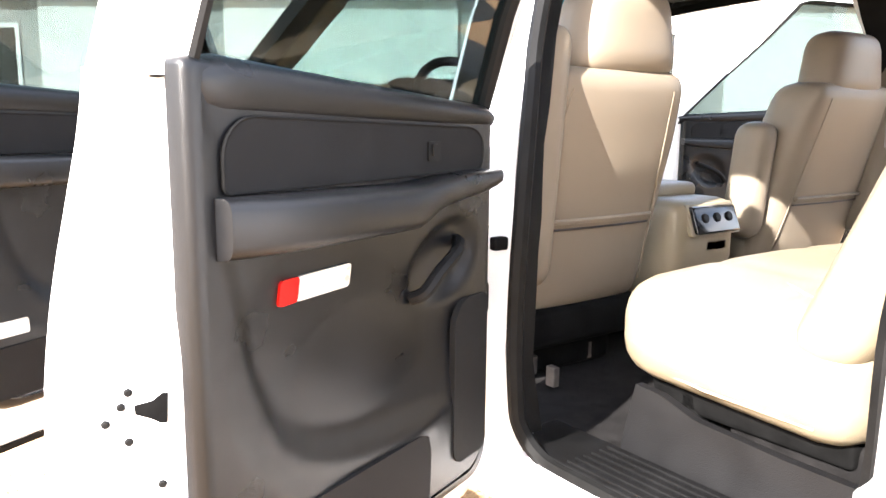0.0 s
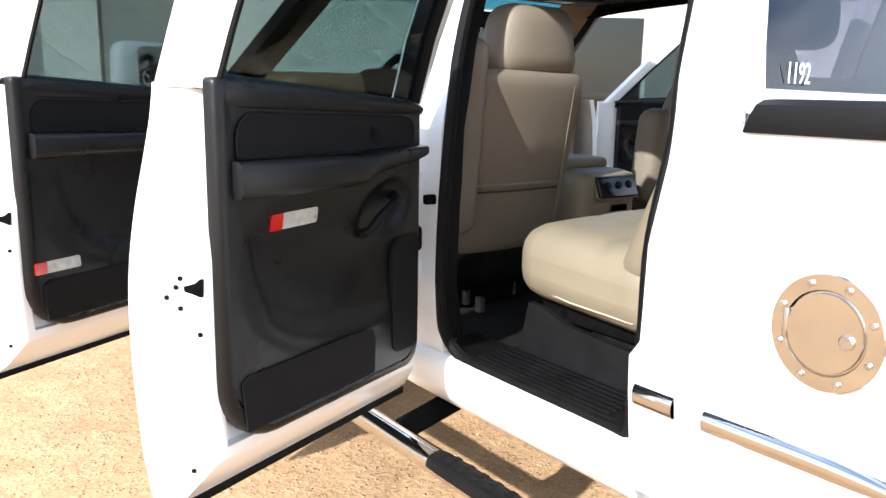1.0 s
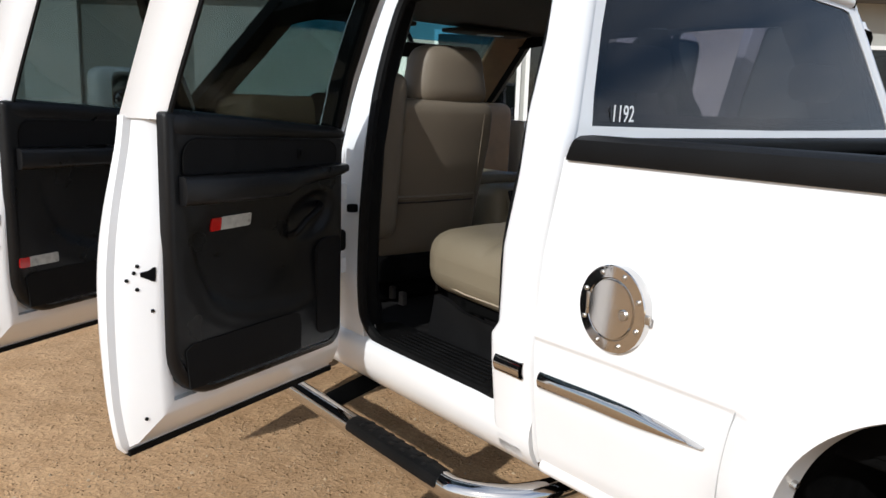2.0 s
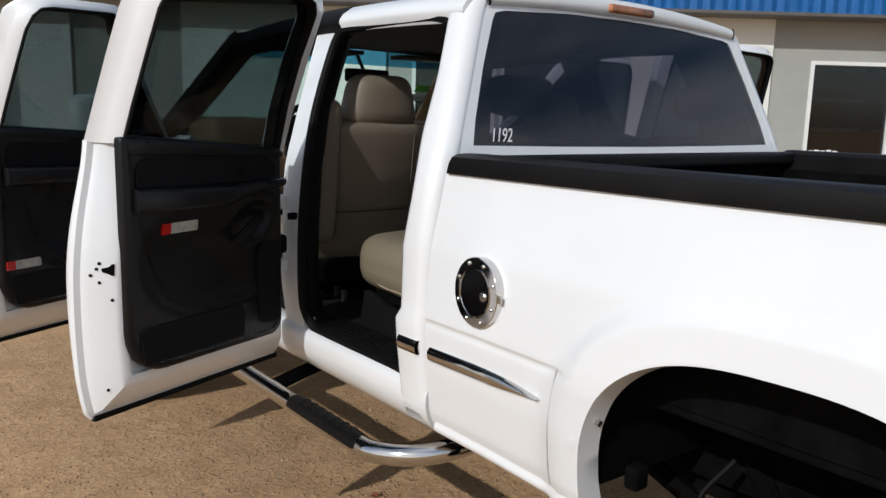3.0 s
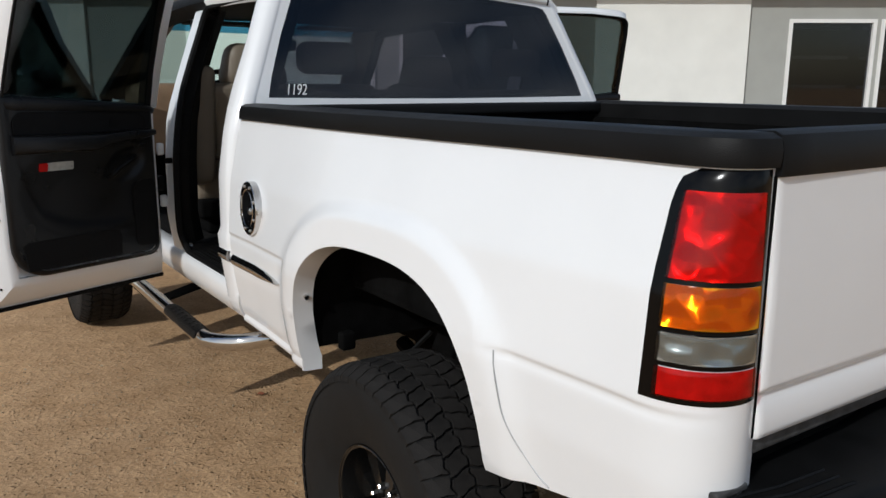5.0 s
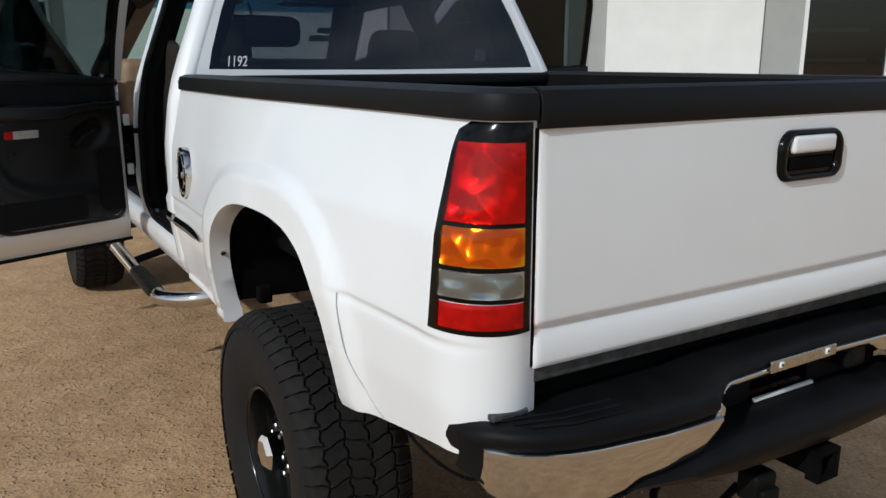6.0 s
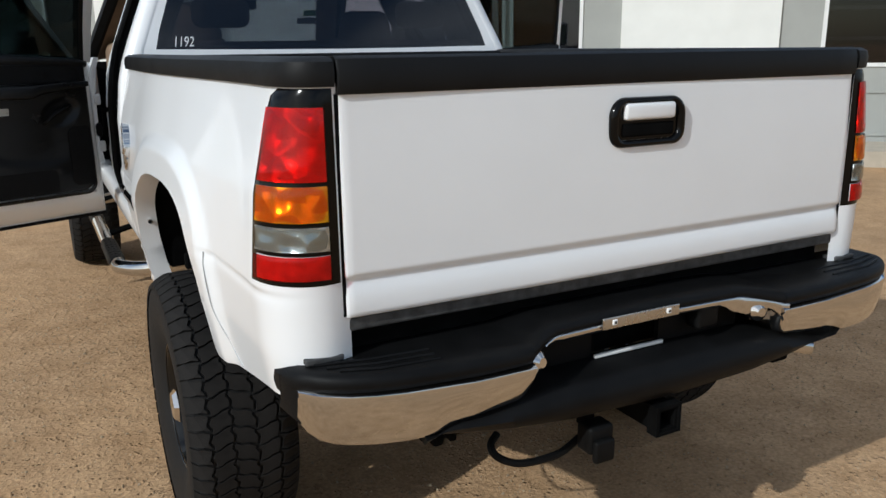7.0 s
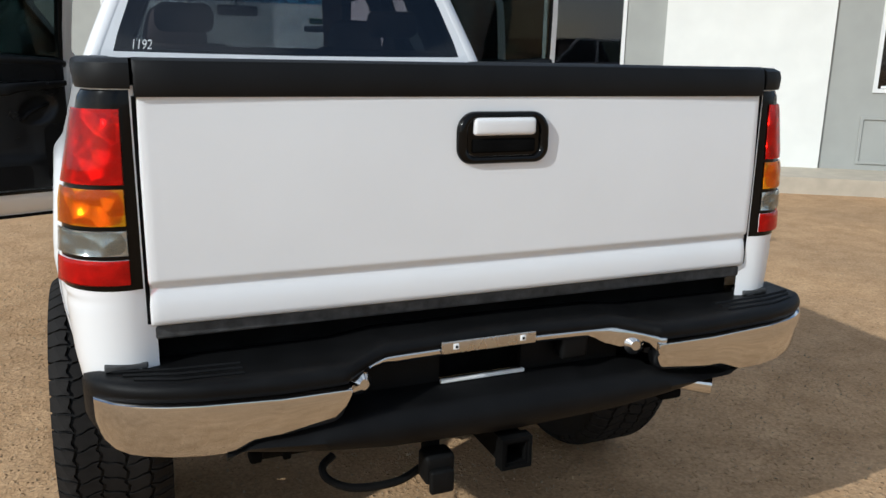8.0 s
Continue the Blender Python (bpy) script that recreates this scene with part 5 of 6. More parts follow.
def build_wheel(at, side, first=None):
    if first:
        ob = {}
        for o in (first, *first.children_recursive):
            c = o.copy()
            scene.collection.objects.link(c)
            ob[o] = c
            c.parent = ob.get(o.parent, o.parent)
        ob[first].matrix_basis = pose(*at, 0, 0, 0 if side < 0 else 180)
        return ob[first]
    prof = [(-0.098, 0.196), (-0.112, 0.204), (-0.128, 0.240), (-0.138, 0.290), (-0.141, 0.345), (-0.137, 0.385), (-0.125, 0.409), (-0.088, 0.418), (-0.04, 0.420), (0.0, 0.4205)]
    prof = [(x * WIDE, r) for x, r in prof + [(-x, r) for x, r in prof[-2::-1]]]
    n = 96
    bm = bmesh.new()
    grid(bm, [[(x, r * math.cos(2 * math.pi * i / n), r * math.sin(2 * math.pi * i / n)) for x, r in prof] for i in range(n)], closed_u=True)
    N = 54
    step = 2 * math.pi / N
    wheel = part("wheel", bm, TYRE, None, "black all-terrain tyre on a black wheel", sharp=30)
    wheel.name = "wheel"
    rim = bmesh.new()
    rp = [(-0.107, 0.204), (-0.124, 0.200), (-0.122, 0.192), (-0.084, 0.182), (0.10, 0.178), (0.11, 0.205)]
    grid(rim, [[(x, r * math.cos(2 * math.pi * i / 48), r * math.sin(2 * math.pi * i / 48)) for x, r in rp] for i in range(48)], closed_u=True)
    for k in range(8):
        a = k * math.pi / 4
        c, s = math.cos(a), math.sin(a)

        def spin(x, y, z):
            return Vector((x, y * c - z * s, y * s + z * c))
        rows = [[spin(-0.055 - 0.02 * (1 - t), w * (0.016 + 0.016 * t), 0.05 + 0.132 * t) for w in (-1, -0.6, 0.6, 1)] for t in (0, 0.3, 0.7, 1)]
        vs = grid(rim, rows)
        back = grid(rim, [[p + Vector((0.03, 0, 0)) for p in row] for row in rows])
        for i in range(3):
            for j in (0, -1):
                rim.faces.new((vs[i][j], vs[i + 1][j], back[i + 1][j], back[i][j]))
    disc((-0.03, 0, 0), (-1, 0, 0), 0.085, 0.035, 24, rim, 0.01)
    grooves = [(-0.141, 0.0, 0.0), (-0.090, 0.0050, 0.0), (-0.034, 0.0060, 0.45), (0.026, 0.0060, 0.1), (0.084, 0.0050, 0.6), (0.141, 0.0, 0.0)]
    for k, (f0, skew) in enumerate(((0.0, 0.22), (0.40, -0.35), (0.10, 0.40), (0.62, -0.30), (0.15, 0.22))):
        bm = bmesh.new()
        tread_block(bm, step, grooves[k], grooves[k + 1], f0, skew, 0.418, 0.0110)
        block = part("tread_block", bm, TREAD, wheel, smooth=False)
        for i in range(1, N):
            twin = new("tread_block", block.data)
            twin.parent = wheel
            twin.rotation_euler = (i * step, 0, 0)
    part("rim", rim, RIM, wheel, "gloss black spoked rim")
    bm = bmesh.new()
    grid(bm, [[(-0.1250 + 0.002 * math.sin(j * 2), r * math.cos(2 * math.pi * i / 48), r * math.sin(2 * math.pi * i / 48)) for j, r in enumerate((0.197, 0.1995, 0.202))] for i in range(48)], closed_u=True)
    part("rim_edge", bm, RIM, wheel)
    part("hub_cap", disc((-0.05, 0, 0), (-1, 0, 0), 0.058, 0.092, 6, bevel=0.014), CHROME, wheel, "chrome hub cap")
    for k in range(8):
        a = k * math.pi / 4 + 0.39
        part("lug_nut", disc((-0.06, 0.072 * math.cos(a), 0.072 * math.sin(a)), (-1, 0, 0), 0.010, 0.03, 6, bevel=0.003), STEEL, wheel)
    part("brake_disc", disc((0.02, 0, 0), (-1, 0, 0), 0.150, 0.02, 32), RUST, wheel)
    wheel.parent = truck
    wheel.matrix_basis = pose(*at)
    return wheel


# ---------------------------------------------------------------- truck: rear bumper and hitch
def build_bumper():
    def back_y(x):
        a = abs(x)
        return lerp_table([(0, -0.150), (0.55, -0.145), (0.75, -0.118), (0.84, -0.085), (0.89, -0.050), (0.92, -0.012), (0.935, 0.020), (0.94, 0.045)], a)

    xs = [0.0, 0.1, 0.2, 0.3, 0.33, 0.36, 0.38, 0.396, 0.403, 0.412, 0.43, 0.46, 0.50, 0.55, 0.58, 0.595, 0.61, 0.62, 0.63, 0.64, 0.65, 0.66, 0.675, 0.70, 0.72, 0.78, 0.83, 0.86, 0.885, 0.905, 0.92, 0.93, 0.937, 0.94]

    def set_over(x):
        """The whole bar sits a little towards the right."""
        return x + (0.07 if x > 0 else 0.018) * max(0.0, min(1.0, (abs(x) - 0.45) / 0.3))
    bar = []
    for s in (-1, 1):
        rows = []
        for x in [x for x in xs if 0.395 <= x <= 0.921]:
            y = back_y(x)
            low = lerp_table([(0.395, 0.825), (0.403, 0.792), (0.412, 0.778), (0.43, 0.769), (0.50, 0.761), (0.58, 0.753), (0.61, 0.748), (0.63, 0.739), (0.645, 0.731), (0.67, 0.727), (0.72, 0.726), (0.80, 0.727), (0.86, 0.731), (0.885, 0.738), (0.905, 0.752), (0.92, 0.778), (0.93, 0.815)], x)
            rows.append([(set_over(s * x), y + d, z) for z, d in ((0.856, 0.010), (0.854, -0.011), (0.850, -0.018), (0.843, -0.020), ((0.85 + low) / 2, -0.013), (low + 0.02, -0.006), (low + 0.004, 0.003), (low, 0.016))])
        bar.append((s, rows))
    bumper = part("rear_bumper", sheet([[(x, 0.03, z) for z in (0.76, 0.81, 0.86)] for x in (-0.80, -0.4, 0, 0.4, 0.84)], (0, 0.03, 0)), UNDER, truck, "chrome and black rear step bumper")
    for s, rows in bar:
        part("chrome_end", sheet(rows, (0, 0.012, 0)), CHROME, bumper, "polished chrome bumper end")
    # black step pad along the top
    rows = []
    full = [-x for x in xs[:0:-1]] + xs
    for x in full:
        a = abs(x)
        y = back_y(x)
        if a < 0.40:
            y = lerp_table([(0, -0.075), (0.30, -0.085), (0.335, -0.10), (0.40, -0.142)], a)
        zt = lerp_table([(0, 0.915), (0.30, 0.912), (0.40, 0.897), (0.95, 0.893)], a) - 0.024 * max(0.0, (a - 0.90) / 0.04) ** 2
        inner = 0.085
        tk = lerp_table([(0, 0), (0.34, 0), (0.42, 0.010), (1, 0.010)], a)
        x = set_over(x)
        rows.append([(x, y + 0.02, zt - 0.032 - tk), (x, y - 0.008, zt - 0.029 - tk), (x, y - 0.015, zt - 0.021 - 0.5 * tk), (x, y - 0.014, zt - 0.014), (x, y - 0.008, zt - 0.005), (x, y + 0.004, zt), (x, y + 0.03, zt + 0.001), (x, inner, zt + 0.002), (x, inner, zt - 0.03)])
    cap = bmesh.new()
    vs = grid(cap, rows)
    cap.faces.new(vs[0])
    cap.faces.new(vs[-1])
    pad = part("step_pad", cap, BLACK, bumper, "black moulded step pad", sharp=60)
    for s in (-1, 1):
        for j in range(3):
            part("tread_rib", tube([(set_over(s * (0.88 - 0.02 * j)), -0.015 - 0.026 * j, 0.896), (set_over(s * 0.76), -0.04 - 0.028 * j, 0.896), (set_over(s * 0.62), -0.05 - 0.029 * j, 0.896)], 0.0045, 6), BLACK, bumper)
        rows = [[(set_over(s * x), back_y(x) + 0.006 + d, z) for z, d in ((0.872, -0.008), (0.862, -0.016), (0.848, -0.018), (0.815, -0.016), (0.772 + 0.8 * (x - 0.915), -0.004))] for x in (0.915, 0.922, 0.928, 0.934, 0.938, 0.941)]
        part("pad_end", sheet(rows, (-s * 0.03, 0.01, 0)), BLACK, bumper, "black end cap")
    # lower black valance with the centre step
    rows = []
    for i in range(94):
        x = -0.655 + 1.395 * i / 93
        a = abs(x)
        top = lerp_table([(0, 0.782), (0.33, 0.782), (0.42, 0.774), (0.50, 0.770), (0.58, 0.768), (0.605, 0.765), (0.62, 0.757), (0.637, 0.740), (0.65, 0.729), (0.66, 0.727)], a)
        if x > 0:
            top = lerp_table([(0, 0.782), (0.33, 0.782), (0.42, 0.778), (0.55, 0.752), (0.66, 0.742), (0.74, 0.738)], a)
        y = lerp_table([(-0.66, -0.128), (-0.60, -0.140), (-0.45, -0.160), (0, -0.165), (0.45, -0.162), (0.65, -0.145), (0.74, -0.10)], x)
        low = lerp_table([(0, 0.676), (0.3, 0.684), (0.5, 0.705), (0.65, 0.722), (0.74, 0.730)], a)
        rows.append([(x, -0.02, top), (x, y + 0.045, top - 0.010), (x, y + 0.012, top - 0.022), (x, y, (top + low) / 2 - 0.004), (x, y + 0.012, low + 0.01), (x, y + 0.03, low), (x, 0.0, low + 0.01)])
    cap = bmesh.new()
    vs = grid(cap, rows)
    cap.faces.new(vs[0])
    cap.faces.new(vs[-1])
    part("lower_step", cap, BLACK, bumper, "black lower step valance", sharp=60)
    # recess wall, chrome strip over the plate, plate bracket
    bm = slab([(-0.36, 0.77), (0.36, 0.77), (0.36, 0.89), (-0.36, 0.89)], [[(-0.145, 0.776), (0.075, 0.776), (0.075, 0.868), (-0.145, 0.868)]], -0.005, 0.01, lambda a, b, d: Vector((a, -0.030 + d, b)))
    part("recess", bm, BLACK, bumper, "black plate recess", smooth=False)
    rows = []
    for i in range(61):
        x = -0.345 + 0.765 * i / 60
        a = abs(x)
        y = lerp_table([(0, -0.075), (0.30, -0.085), (0.335, -0.10), (0.40, -0.142), (0.43, -0.146)], a) - 0.0165
        top = lerp_table([(0, 0.888), (0.30, 0.886), (0.40, 0.868), (0.43, 0.862)], a)
        tall = lerp_table([(-0.345, 0.004), (-0.325, 0.013), (-0.28, 0.019), (0.20, 0.019), (0.245, 0.021), (0.275, 0.040), (0.315, 0.050), (0.345, 0.040), (0.362, 0.022), (0.385, 0.026), (0.42, 0.060)], x)
        rows.append([(x, y + 0.010, top + 0.001), (x, y + 0.002, top), (x, y, top - 0.003), (x, y + 0.001, top - tall / 2), (x, y + 0.003, top - tall + 0.002), (x, y + 0.010, top - tall)])
    part("upper_strip", sheet(rows, (0, 0.008, 0)), CHROME, bumper, "chrome strip along the step pad", sharp=60)
    part("plate_bracket", rbox((0.245, 0.006, 0.029), 0.0025, 2, at=(-0.045, -0.1015, 0.890)), STEEL, bumper, "bare metal plate bracket")
    for s in (-1, 1):
        part("bracket_screw", rbox((0.014, 0.006, 0.014), 0.002, 2, at=(s * 0.0865 - 0.045, -0.1045, 0.892)), FRAME_WHITE, bumper)
        part("screw_hole", rbox((0.006, 0.004, 0.006), 0.001, 1, at=(s * 0.0865 - 0.045, -0.1065, 0.892)), UNDER, bumper)
        part("bumper_bolt", disc((s * 0.372 - 0.012 * (s > 0), -0.085, 0.838), (-0.25 * s, -1, 0.1), 0.026, 0.05, 16, bevel=0.014), CHROME, bumper, "chrome bumper bolt")
    part("plate_lamp", rbox((0.075, 0.05, 0.066), 0.012, 3, at=(0.200, -0.065, 0.843)), BLACK, bumper, "black plate lamp")
    part("plate_ledge", rbox((0.225, 0.010, 0.010), 0.003, 2, at=(-0.035, -0.050, 0.786)), FRAME_WHITE, bumper, "bare metal ledge")
    # receiver, connector and cable
    bm = slab([(-0.026, 0.594), (0.038, 0.594), (0.038, 0.658), (-0.026, 0.658)], [[(-0.018, 0.602), (0.030, 0.602), (0.030, 0.650), (-0.018, 0.650)]], -0.16, 0.25, lambda a, b, d: Vector((a + 0.0, d, b)))
    hitch = part("tow_receiver", bm, UNDER, truck, "black square tow receiver", smooth=False)
    part("collar", slab([(-0.034, 0.586), (0.046, 0.586), (0.046, 0.666), (-0.034, 0.666)], [[(-0.025, 0.595), (0.037, 0.595), (0.037, 0.657), (-0.025, 0.657)]], -0.165, -0.13, lambda a, b, d: Vector((a, d, b))), UNDER, hitch, smooth=False)
    part("cross_tube", tube([(-0.55, 0.12, 0.62), (0.55, 0.12, 0.62)], 0.045, 12), UNDER, hitch)
    for s in (-1, 1):
        part("drop_plate", rbox((0.02, 0.16, 0.20), 0.006, 2, at=(s * 0.50, 0.12, 0.70)), UNDER, hitch)
    con = part("trailer_socket", rbox((0.075, 0.06, 0.075), 0.012, 3, at=(-0.175, -0.10, 0.60)), RUBBER, truck, "black trailer socket")
    part("socket_lid", rbox((0.06, 0.02, 0.06), 0.008, 2, at=(-0.175, -0.135, 0.575)), RUBBER, con)
    part("socket_bracket", rbox((0.04, 0.03, 0.08), 0.006, 2, at=(-0.175, -0.06, 0.655)), UNDER, con)
    part("socket_cable", tube(spline([(-0.19, -0.06, 0.58), (-0.26, -0.06, 0.55), (-0.36, -0.05, 0.548), (-0.42, -0.04, 0.575), (-0.43, -0.02, 0.60), (-0.40, 0.0, 0.615)], 6), 0.010, 8), RUBBER, con, "looped black cable")
    part("safety_loop", rbox((0.03, 0.04, 0.035), 0.010, 3, at=(-0.585, -0.03, 0.668)), UNDER, hitch)
    part("exhaust_tip", tube([(0.47, 0.14, 0.672), (0.60, 0.01, 0.662), (0.68, -0.045, 0.656)], [0.028, 0.028, 0.030], 20, caps=False), CHROME, truck, "polished exhaust tip")
    part("exhaust_hanger", rbox((0.07, 0.05, 0.03), 0.010, 2, at=(0.54, -0.03, 0.648)), UNDER, truck)
    part("exhaust_pipe", tube([(0.6, 1.8, 0.62), (0.5, 0.6, 0.69), (0.47, 0.14, 0.672)], 0.027, 12), RUST, truck)


def build_underbody():
    for s in (-1, 1):
        part("frame_rail", rbox((0.08, 5.6, 0.15), 0.012, 2, at=(s * 0.42, 2.95, 0.72)), UNDER, truck, "black chassis rail")
        part("leaf_spring", tube(spline([(s * 0.52, 1.62, 0.66), (s * 0.52, 1.2, 0.52), (s * 0.52, 0.97, 0.48), (s * 0.52, 0.6, 0.55), (s * 0.52, 0.32, 0.66)], 6), 0.028, 6), UNDER, truck, "black leaf spring")
        part("shock", tube([(s * 0.50, 1.10, 0.42), (s * 0.46, 1.35, 0.80)], 0.03, 10), UNDER, truck, "dark shock absorber")
    for y in (0.97, 4.856):
        part("axle", tube([(-0.80, y, 0.44), (-0.2, y, 0.44), (-0.12, y, 0.44), (0.12, y, 0.44), (0.2, y, 0.44), (0.80, y, 0.44)], [0.05, 0.05, 0.13, 0.13, 0.05, 0.05], 16), RUST, truck, "dusty live axle")
    part("drive_shaft", tube([(0, 0.97, 0.46), (0, 3.2, 0.62)], 0.04, 12), RUST, truck)
    part("fuel_tank", rbox((0.40, 1.1, 0.24), 0.05, 3, at=(-0.20, 2.45, 0.72)), UNDER, truck, "black fuel tank")
    part("brake_hose", tube(spline([(-0.60, 1.30, 0.80), (-0.68, 1.34, 0.70), (-0.70, 1.25, 0.66), (-0.62, 1.15, 0.60)], 6), 0.008, 6), RUBBER, truck)
    part("mud_bracket", rbox((0.05, 0.04, 0.06), 0.01, 2, at=(-0.86, 1.40, 0.79)), UNDER, truck)
    part("sensor_cable", tube(spline([(-0.90, 0.38, 0.78), (-0.86, 0.28, 0.70), (-0.80, 0.18, 0.66), (-0.72, 0.10, 0.70)], 6), 0.004, 6), UNDER, truck)


def build_step_bar(side):
    x, z = side * 1.045, 0.575
    path = [(side * 0.76, 2.09, 0.612), (side * 0.86, 2.105, 0.60), (side * 0.955, 2.165, 0.583), (x - side * 0.014, 2.27, z), (x, 2.38, z), (x, 2.8, z), (x, 3.4, z), (x, 3.9, z), (x - side * 0.012, 4.02, z), (side * 0.97, 4.11, 0.583), (side * 0.78, 4.14, 0.60)]
    bar = part("step_bar", tube(spline(path, 7), 0.035, 18), CHROME, truck, "chrome tubular side step")
    for y0 in (2.33, 3.40):
        rows = []
        for i in range(25):
            e = min(1.0, min(i, 24 - i) / 3) ** 0.5
            r = 0.0365 + 0.0030 * e + 0.0008 * (i % 2)
            rows.append([(x + r * math.cos(a), y0 + 0.01915 * i, z + r * math.sin(a) * (0.94 if 50 < math.degrees(a) < 130 else 1)) for a in [radians(d) for d in range(4, 178, 12)]])
        pad = part("step_pad", sheet(rows, (0, 0, -0.006)), BLACK, bar, "black ribbed step pad", sharp=20)
        for i in range(7):
            for j in (-1, 0, 1):
                part("pad_stud", rbox((0.012, 0.022, 0.004), 0.0015, 1, at=(x + 0.017 * j, y0 + 0.07 + 0.053 * i, z + 0.0375 - 0.004 * abs(j))), BLACK, pad)
    for y in (2.99, 4.0):
        part("bracket", slab([(0.0, 0.0), (0.10, 0.0), (0.10, 0.012), (0.0, 0.012)], [], 0.0, 1.0, lambda a, b, d: Vector((side * (1.03 - 0.48 * d), y - 0.05 + a, 0.578 + 0.12 * d + b))), UNDER, bar, "black step bracket", smooth=False)
    return bar


# ---------------------------------------------------------------- truck: seats and cabin
def seat_back(cx, name, label, sunk=0.0):
    """A front seat seen from behind; cx: its middle."""
    def shape(p):
        f = (p.z + 0.29) / 0.58
        p.x *= 1 - 0.10 * max(0, f - 0.75) / 0.25
        p.y += 0.10 * (1 - f) * 1 - 0.05 * f + 0.02 * (p.x / 0.26) ** 2
        return p
    seat = part(name, rbox((0.52, 0.17, 0.60), 0.055, 8, bend=shape, at=(cx, 3.15, 1.30)), FRONT_LEATHER, truck, label)
    part("headrest", rbox((0.32, 0.13, 0.21), 0.055, 6, bend=lambda p: Vector((p.x * (1 - 0.16 * (p.z / 0.105)), p.y + 0.02 * (p.x / 0.15) ** 2, p.z)), at=(cx * 0.93 if cx < 0 else cx, 3.09, 1.685 - sunk)), FRONT_LEATHER, seat, "beige leather headrest")
    s = -1 if cx < 0 else 1
    part("belt_shoulder", rbox((0.13, 0.15, 0.58), 0.05, 5, bend=lambda p: Vector((p.x - s * 0.03 * p.z, p.y + 0.06 * (0.3 - p.z) - 0.02, p.z)), at=(cx + s * 0.250, 3.10, 1.395)), FRONT_LEATHER, seat, "tall belt shoulder of the seat")
    part("seat_cushion", rbox((0.54, 0.52, 0.13), 0.05, 6, at=(cx, 3.47, 1.085)), FRONT_LEATHER, seat, "beige leather cushion")
    part("seat_skirt", rbox((0.50, 0.55, 0.10), 0.02, 3, at=(cx, 3.43, 0.97)), UNDER, seat, "dark seat skirt")
    part("seat_rail", rbox((0.40, 0.45, 0.10), 0.02, 2, at=(cx, 3.45, 0.88)), UNDER, seat)

    def back_pt(x, z):
        f = (z - 1.0) / 0.60
        xx = x - cx
        return Vector((x, 3.15 - 0.085 + 0.10 * (1 - f) - 0.05 * f + 0.02 * (xx / 0.26) ** 2 - 0.002, z))
    for a, b in (((cx - 0.17, 1.55), (cx - 0.225, 1.06)), ((cx + 0.17, 1.55), (cx + 0.225, 1.06))):
        pts = [back_pt(a[0] + (b[0] - a[0]) * t, a[1] + (b[1] - a[1]) * t) for t in [i / 10 for i in range(11)]]
        part("seam", tube(pts, 0.0022, 5), FRONT_LEATHER, seat)
    pts = [back_pt(cx - 0.195 + 0.39 * i / 12, 1.245) + Vector((0, -0.004, 0)) for i in range(13)]
    part("map_pocket_edge", tube(pts, 0.007, 6), FRONT_LEATHER, seat, "rolled edge of the map pocket")
    pts = [back_pt(cx - 0.195 + 0.39 * i / 12, 1.225) for i in range(13)]
    part("seam", tube(pts, 0.003, 5), SEATBASE, seat)
    return seat


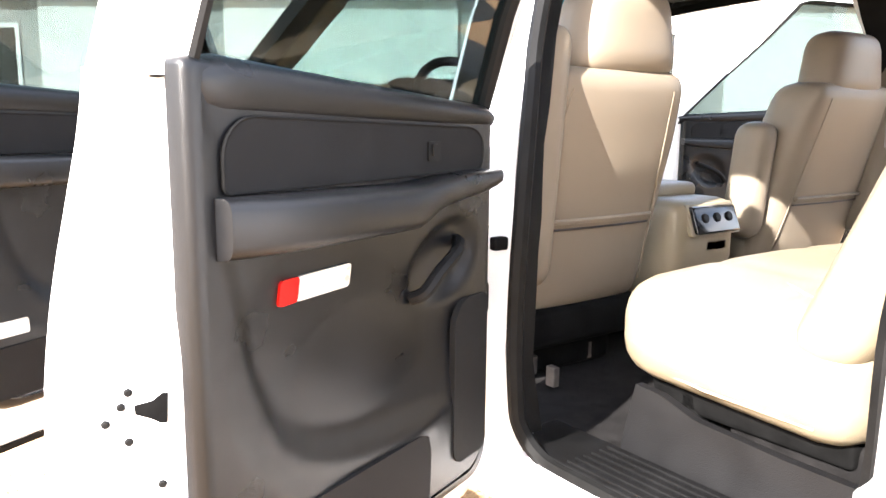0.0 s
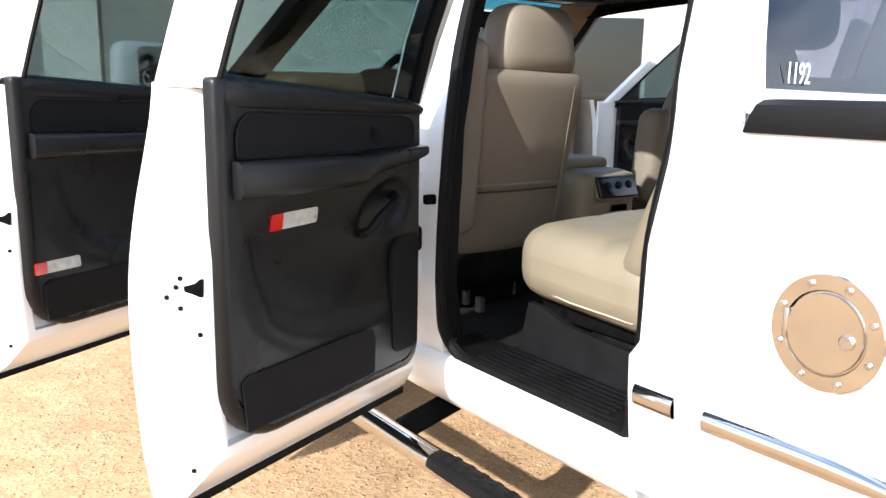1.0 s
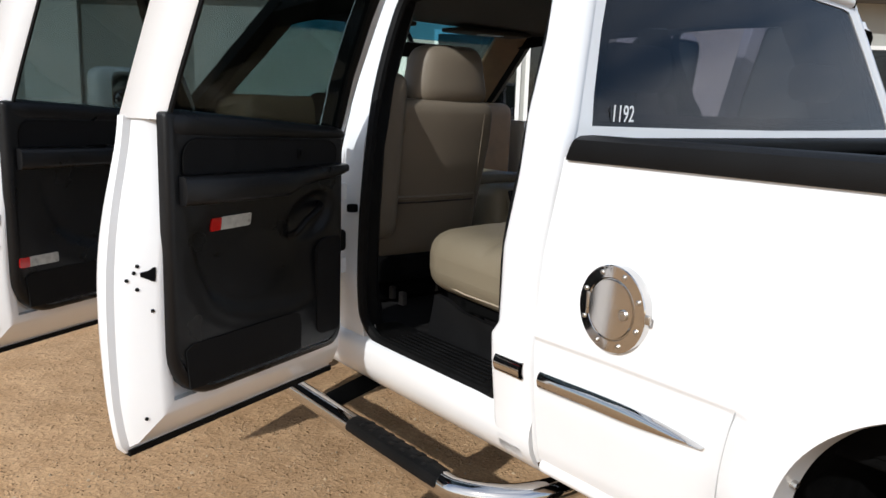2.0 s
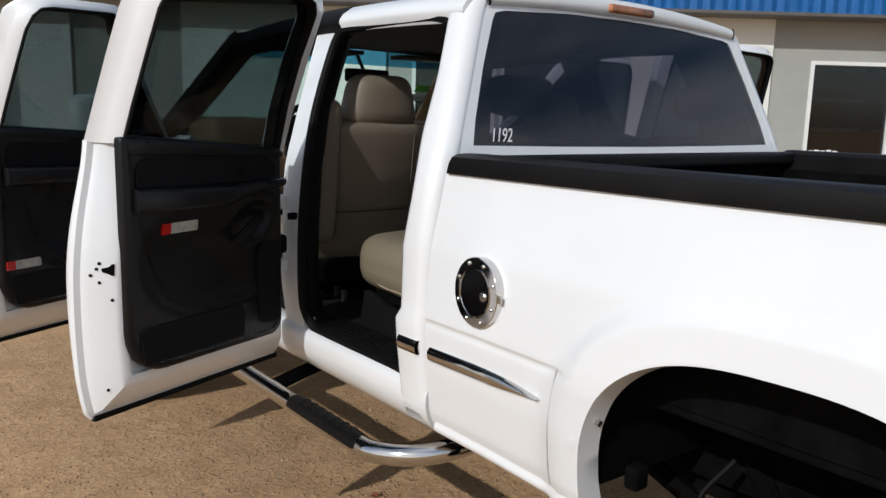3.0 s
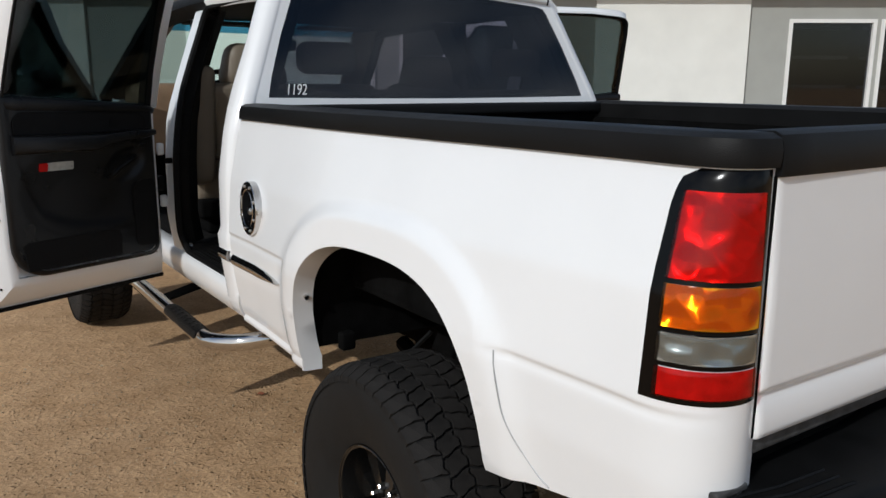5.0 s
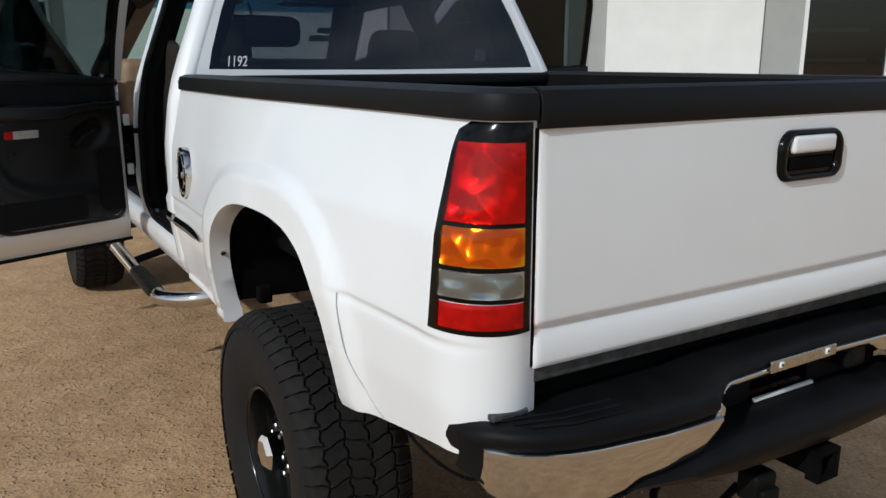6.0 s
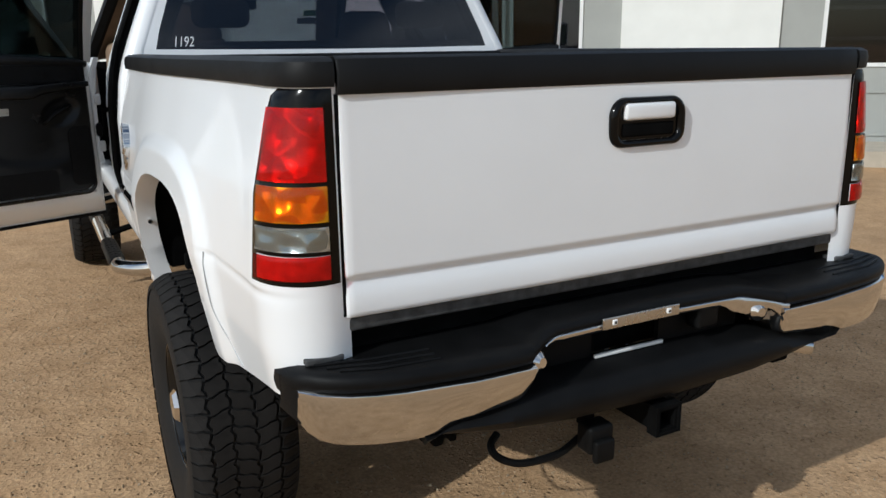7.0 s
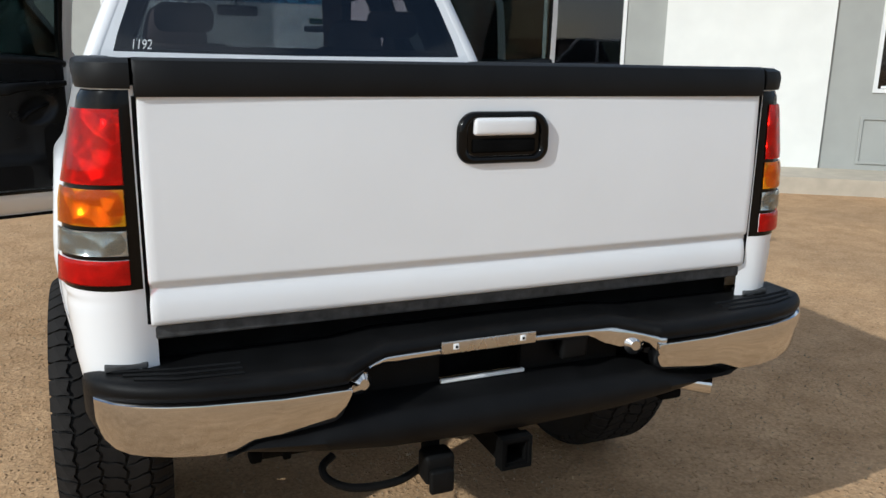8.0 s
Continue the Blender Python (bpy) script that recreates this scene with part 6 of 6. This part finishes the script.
def build_seats():
    seat_back(-0.52, "driver_seat", "beige leather driver seat")
    seat = seat_back(0.555, "passenger_seat", "beige leather passenger seat", 0.035)
    part("armrest", rbox((0.10, 0.12, 0.36), 0.045, 5, bend=lambda p: Vector((p.x, p.y - 0.10 * p.z, p.z)), at=(0.245, 3.20, 1.30)), FRONT_LEATHER, seat, "folded beige armrest")

    def cushion(p):
        f = (p.y + 0.25) / 0.5
        up = max(0.0, min(1.0, (p.z + 0.10) / 0.2))
        p.z += (0.018 * (1 - (p.x / 0.5) ** 2) - 0.02 * (1 - f)) * up + 0.025 * f * (1 - up)
        p.z -= (0.020 * math.exp(-((p.y + 0.04) / 0.022) ** 2) + 0.014 * math.exp(-((abs(p.x) - 0.16) / 0.018) ** 2)) * max(0.0, up - 0.6)
        return p
    for cx, w in ((-0.335, 0.90), (0.48, 0.64)):
        c = part("rear_bench_cushion", rbox((w, 0.50, 0.225), 0.085, 26, bend=cushion, at=(cx, 2.575, 1.072)), LEATHER, truck, "beige leather rear bench cushion")
        part("seam", tube([(cx - w / 2 + 0.06, 2.36, 1.172), (cx - w / 2 + 0.20, 2.56, 1.184), (cx - w / 2 + 0.23, 2.74, 1.192), (cx - w / 2 + 0.22, 2.80, 1.165)], 0.003, 6), SEAM, c)
        part("seam", tube([(cx - w / 2 + 0.012, 2.40, 1.005), (cx - w / 2 + 0.006, 2.60, 1.012), (cx - w / 2 + 0.03, 2.775, 1.02), (cx - w / 2 + 0.10, 2.818, 1.03), (cx, 2.820, 1.03)], 0.0025, 6), SEAM, c)
        part("cushion_base", rbox((w - 0.14, 0.34, 0.05), 0.012, 2, at=(cx, 2.53, 0.955)), UNDER, c, "dark cushion base")
    for cx, w in ((-0.335, 0.90), (0.48, 0.64)):
        b = part("rear_bench_back", rbox((w, 0.14, 0.48), 0.06, 8, bend=lambda p: Vector((p.x, p.y - 0.20 * (p.z / 0.48), p.z)), at=(cx, 2.315, 1.335)), LEATHER, truck, "beige leather rear bench back")
    for cx in (-0.5, 0.5):
        part("rear_headrest", rbox((0.26, 0.10, 0.13), 0.045, 4, at=(cx, 2.235, 1.70)), LEATHER, truck, "low leather rear headrest")
    # console
    con = part("centre_console", rbox((0.29, 0.62, 0.40), 0.05, 5, bend=lambda p: Vector((p.x, p.y - 0.02 * (p.z > 0), p.z)), at=(-0.01, 3.48, 1.06)), LEATHER, truck, "beige centre console")
    part("console_lid", rbox((0.27, 0.45, 0.05), 0.02, 4, at=(-0.01, 3.52, 1.27)), LEATHER, con)
    part("console_panel", rbox((0.20, 0.03, 0.075), 0.008, 2, bend=lambda p: Vector((p.x, p.y + 0.4 * p.z, p.z)), at=(0.0, 3.146, 1.205)), GLOSS, con, "dark rear control panel")
    part("panel_rim", rbox((0.22, 0.02, 0.09), 0.006, 2, bend=lambda p: Vector((p.x, p.y + 0.4 * p.z, p.z)), at=(0.0, 3.154, 1.205)), LEATHER, con)
    for k in (-1, 0, 1):
        part("panel_knob", disc((0.055 * k, 3.135, 1.21), (0, -1, 0.4), 0.014, 0.008, 12, bevel=0.003), BLACK, con)
    part("cup_drawer", rbox((0.10, 0.02, 0.035), 0.006, 2, at=(0.03, 3.160, 1.125)), SEATBASE, con)
    # steering wheel
    wheel = part("steering_wheel", tube([Vector((-0.37, 3.85, 1.51)) + Vector((0.172 * math.cos(a), 0.172 * math.sin(a) * 0.42, 0.172 * math.sin(a) * 0.9)) for a in [2 * math.pi * i / 32 for i in range(33)]], 0.016, 8, caps=False), UNDER, truck, "black steering wheel")
    part("wheel_hub", rbox((0.18, 0.07, 0.13), 0.03, 3, at=(-0.37, 3.88, 1.50)), BLACK, wheel)
    part("column", tube([(-0.37, 3.90, 1.50), (-0.37, 4.20, 1.38)], 0.045, 10), BLACK, wheel)
    # interior mirror, grab handle, visors
    mir = part("interior_mirror", rbox((0.27, 0.035, 0.07), 0.016, 4, at=(-0.02, 3.93, 1.83)), BLACK, truck, "black interior mirror")
    part("mirror_stalk", tube([(-0.02, 3.95, 1.84), (-0.02, 4.03, 1.94)], 0.010, 8), BLACK, mir)
    part("grab_handle", tube(spline([(-0.68, 3.12, 1.93), (-0.70, 3.16, 1.88), (-0.715, 3.30, 1.875), (-0.68, 3.36, 1.93)], 6), 0.013, 8), RUBBER, truck, "black grab handle")
    for cx in (-0.36, 0.36):
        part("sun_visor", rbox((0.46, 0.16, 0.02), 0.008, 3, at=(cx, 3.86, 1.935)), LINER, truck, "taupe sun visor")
    part("visor_label", rbox((0.13, 0.06, 0.002), 0.001, 1, at=(0.36, 3.84, 1.922)), PAPER, truck, "pale visor label")
    # sill plate, belt cover and floor hump behind the door
    sill = part("sill_plate", rbox((0.15, 0.72, 0.018), 0.006, 2, at=(-0.855, 2.60, 0.832)), BLACK, truck, "ribbed black sill plate")
    for j in range(6):
        part("sill_rib", rbox((0.008, 0.46, 0.006), 0.002, 1, at=(-0.915 + 0.022 * j, 2.56, 0.843)), BLACK, sill)
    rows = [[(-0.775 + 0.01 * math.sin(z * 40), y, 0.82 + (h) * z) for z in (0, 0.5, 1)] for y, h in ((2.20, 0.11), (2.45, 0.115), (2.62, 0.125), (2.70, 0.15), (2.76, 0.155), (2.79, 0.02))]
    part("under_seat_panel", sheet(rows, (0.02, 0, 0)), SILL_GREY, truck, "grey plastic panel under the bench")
    part("under_seat_box", rbox((1.4, 0.40, 0.14), 0.02, 2, at=(0, 2.40, 0.90)), CARPET, truck)
    part("seat_bracket", rbox((0.03, 0.10, 0.13), 0.006, 2, bend=lambda p: Vector((p.x, p.y + 0.3 * p.z, p.z)), at=(-0.70, 2.70, 0.93)), UNDER, truck)
    for x, y in ((-0.62, 3.22), (-0.40, 3.24), (-0.64, 3.12)):
        part("seat_stud", rbox((0.02, 0.03, 0.05), 0.004, 2, at=(x, y, 0.865)), RUST, truck)


# ---------------------------------------------------------------- build
build_ground()
build_building()
for s in (-1, 1):
    build_bed_side(s)
    build_tail_lamp(s)
build_tailgate()
build_bed_box()
build_fuel_lid()
build_side_strip()
build_cab_shell()
for s in (-1, 1):
    build_cab_side(s)
    build_front_fender(s)
    build_step_bar(s)
build_door(-1, 2.90, 68.3, 1.0, "rear_door", "open white rear door with charcoal inner panel")
front, front_at = build_door(-1, 4.10, 62.0, 1.305, "front_door", "open white front door with charcoal inner panel")
build_mirror(front, front_at)
build_door(1, 2.90, 71.0, 1.0, "rear_door", "open white rear door with charcoal inner panel")
build_door(1, 4.10, 62.0, 1.305, "front_door", "open white front door with charcoal inner panel")
first_wheel = build_wheel((-0.892, 0.962, 0.43), -1)
build_wheel((-1.00, 4.856, 0.43), -1, first_wheel)
build_wheel((0.892, 0.962, 0.43), 1, first_wheel)
build_wheel((1.00, 4.856, 0.43), 1, first_wheel)
build_bumper()
build_underbody()
build_seats()
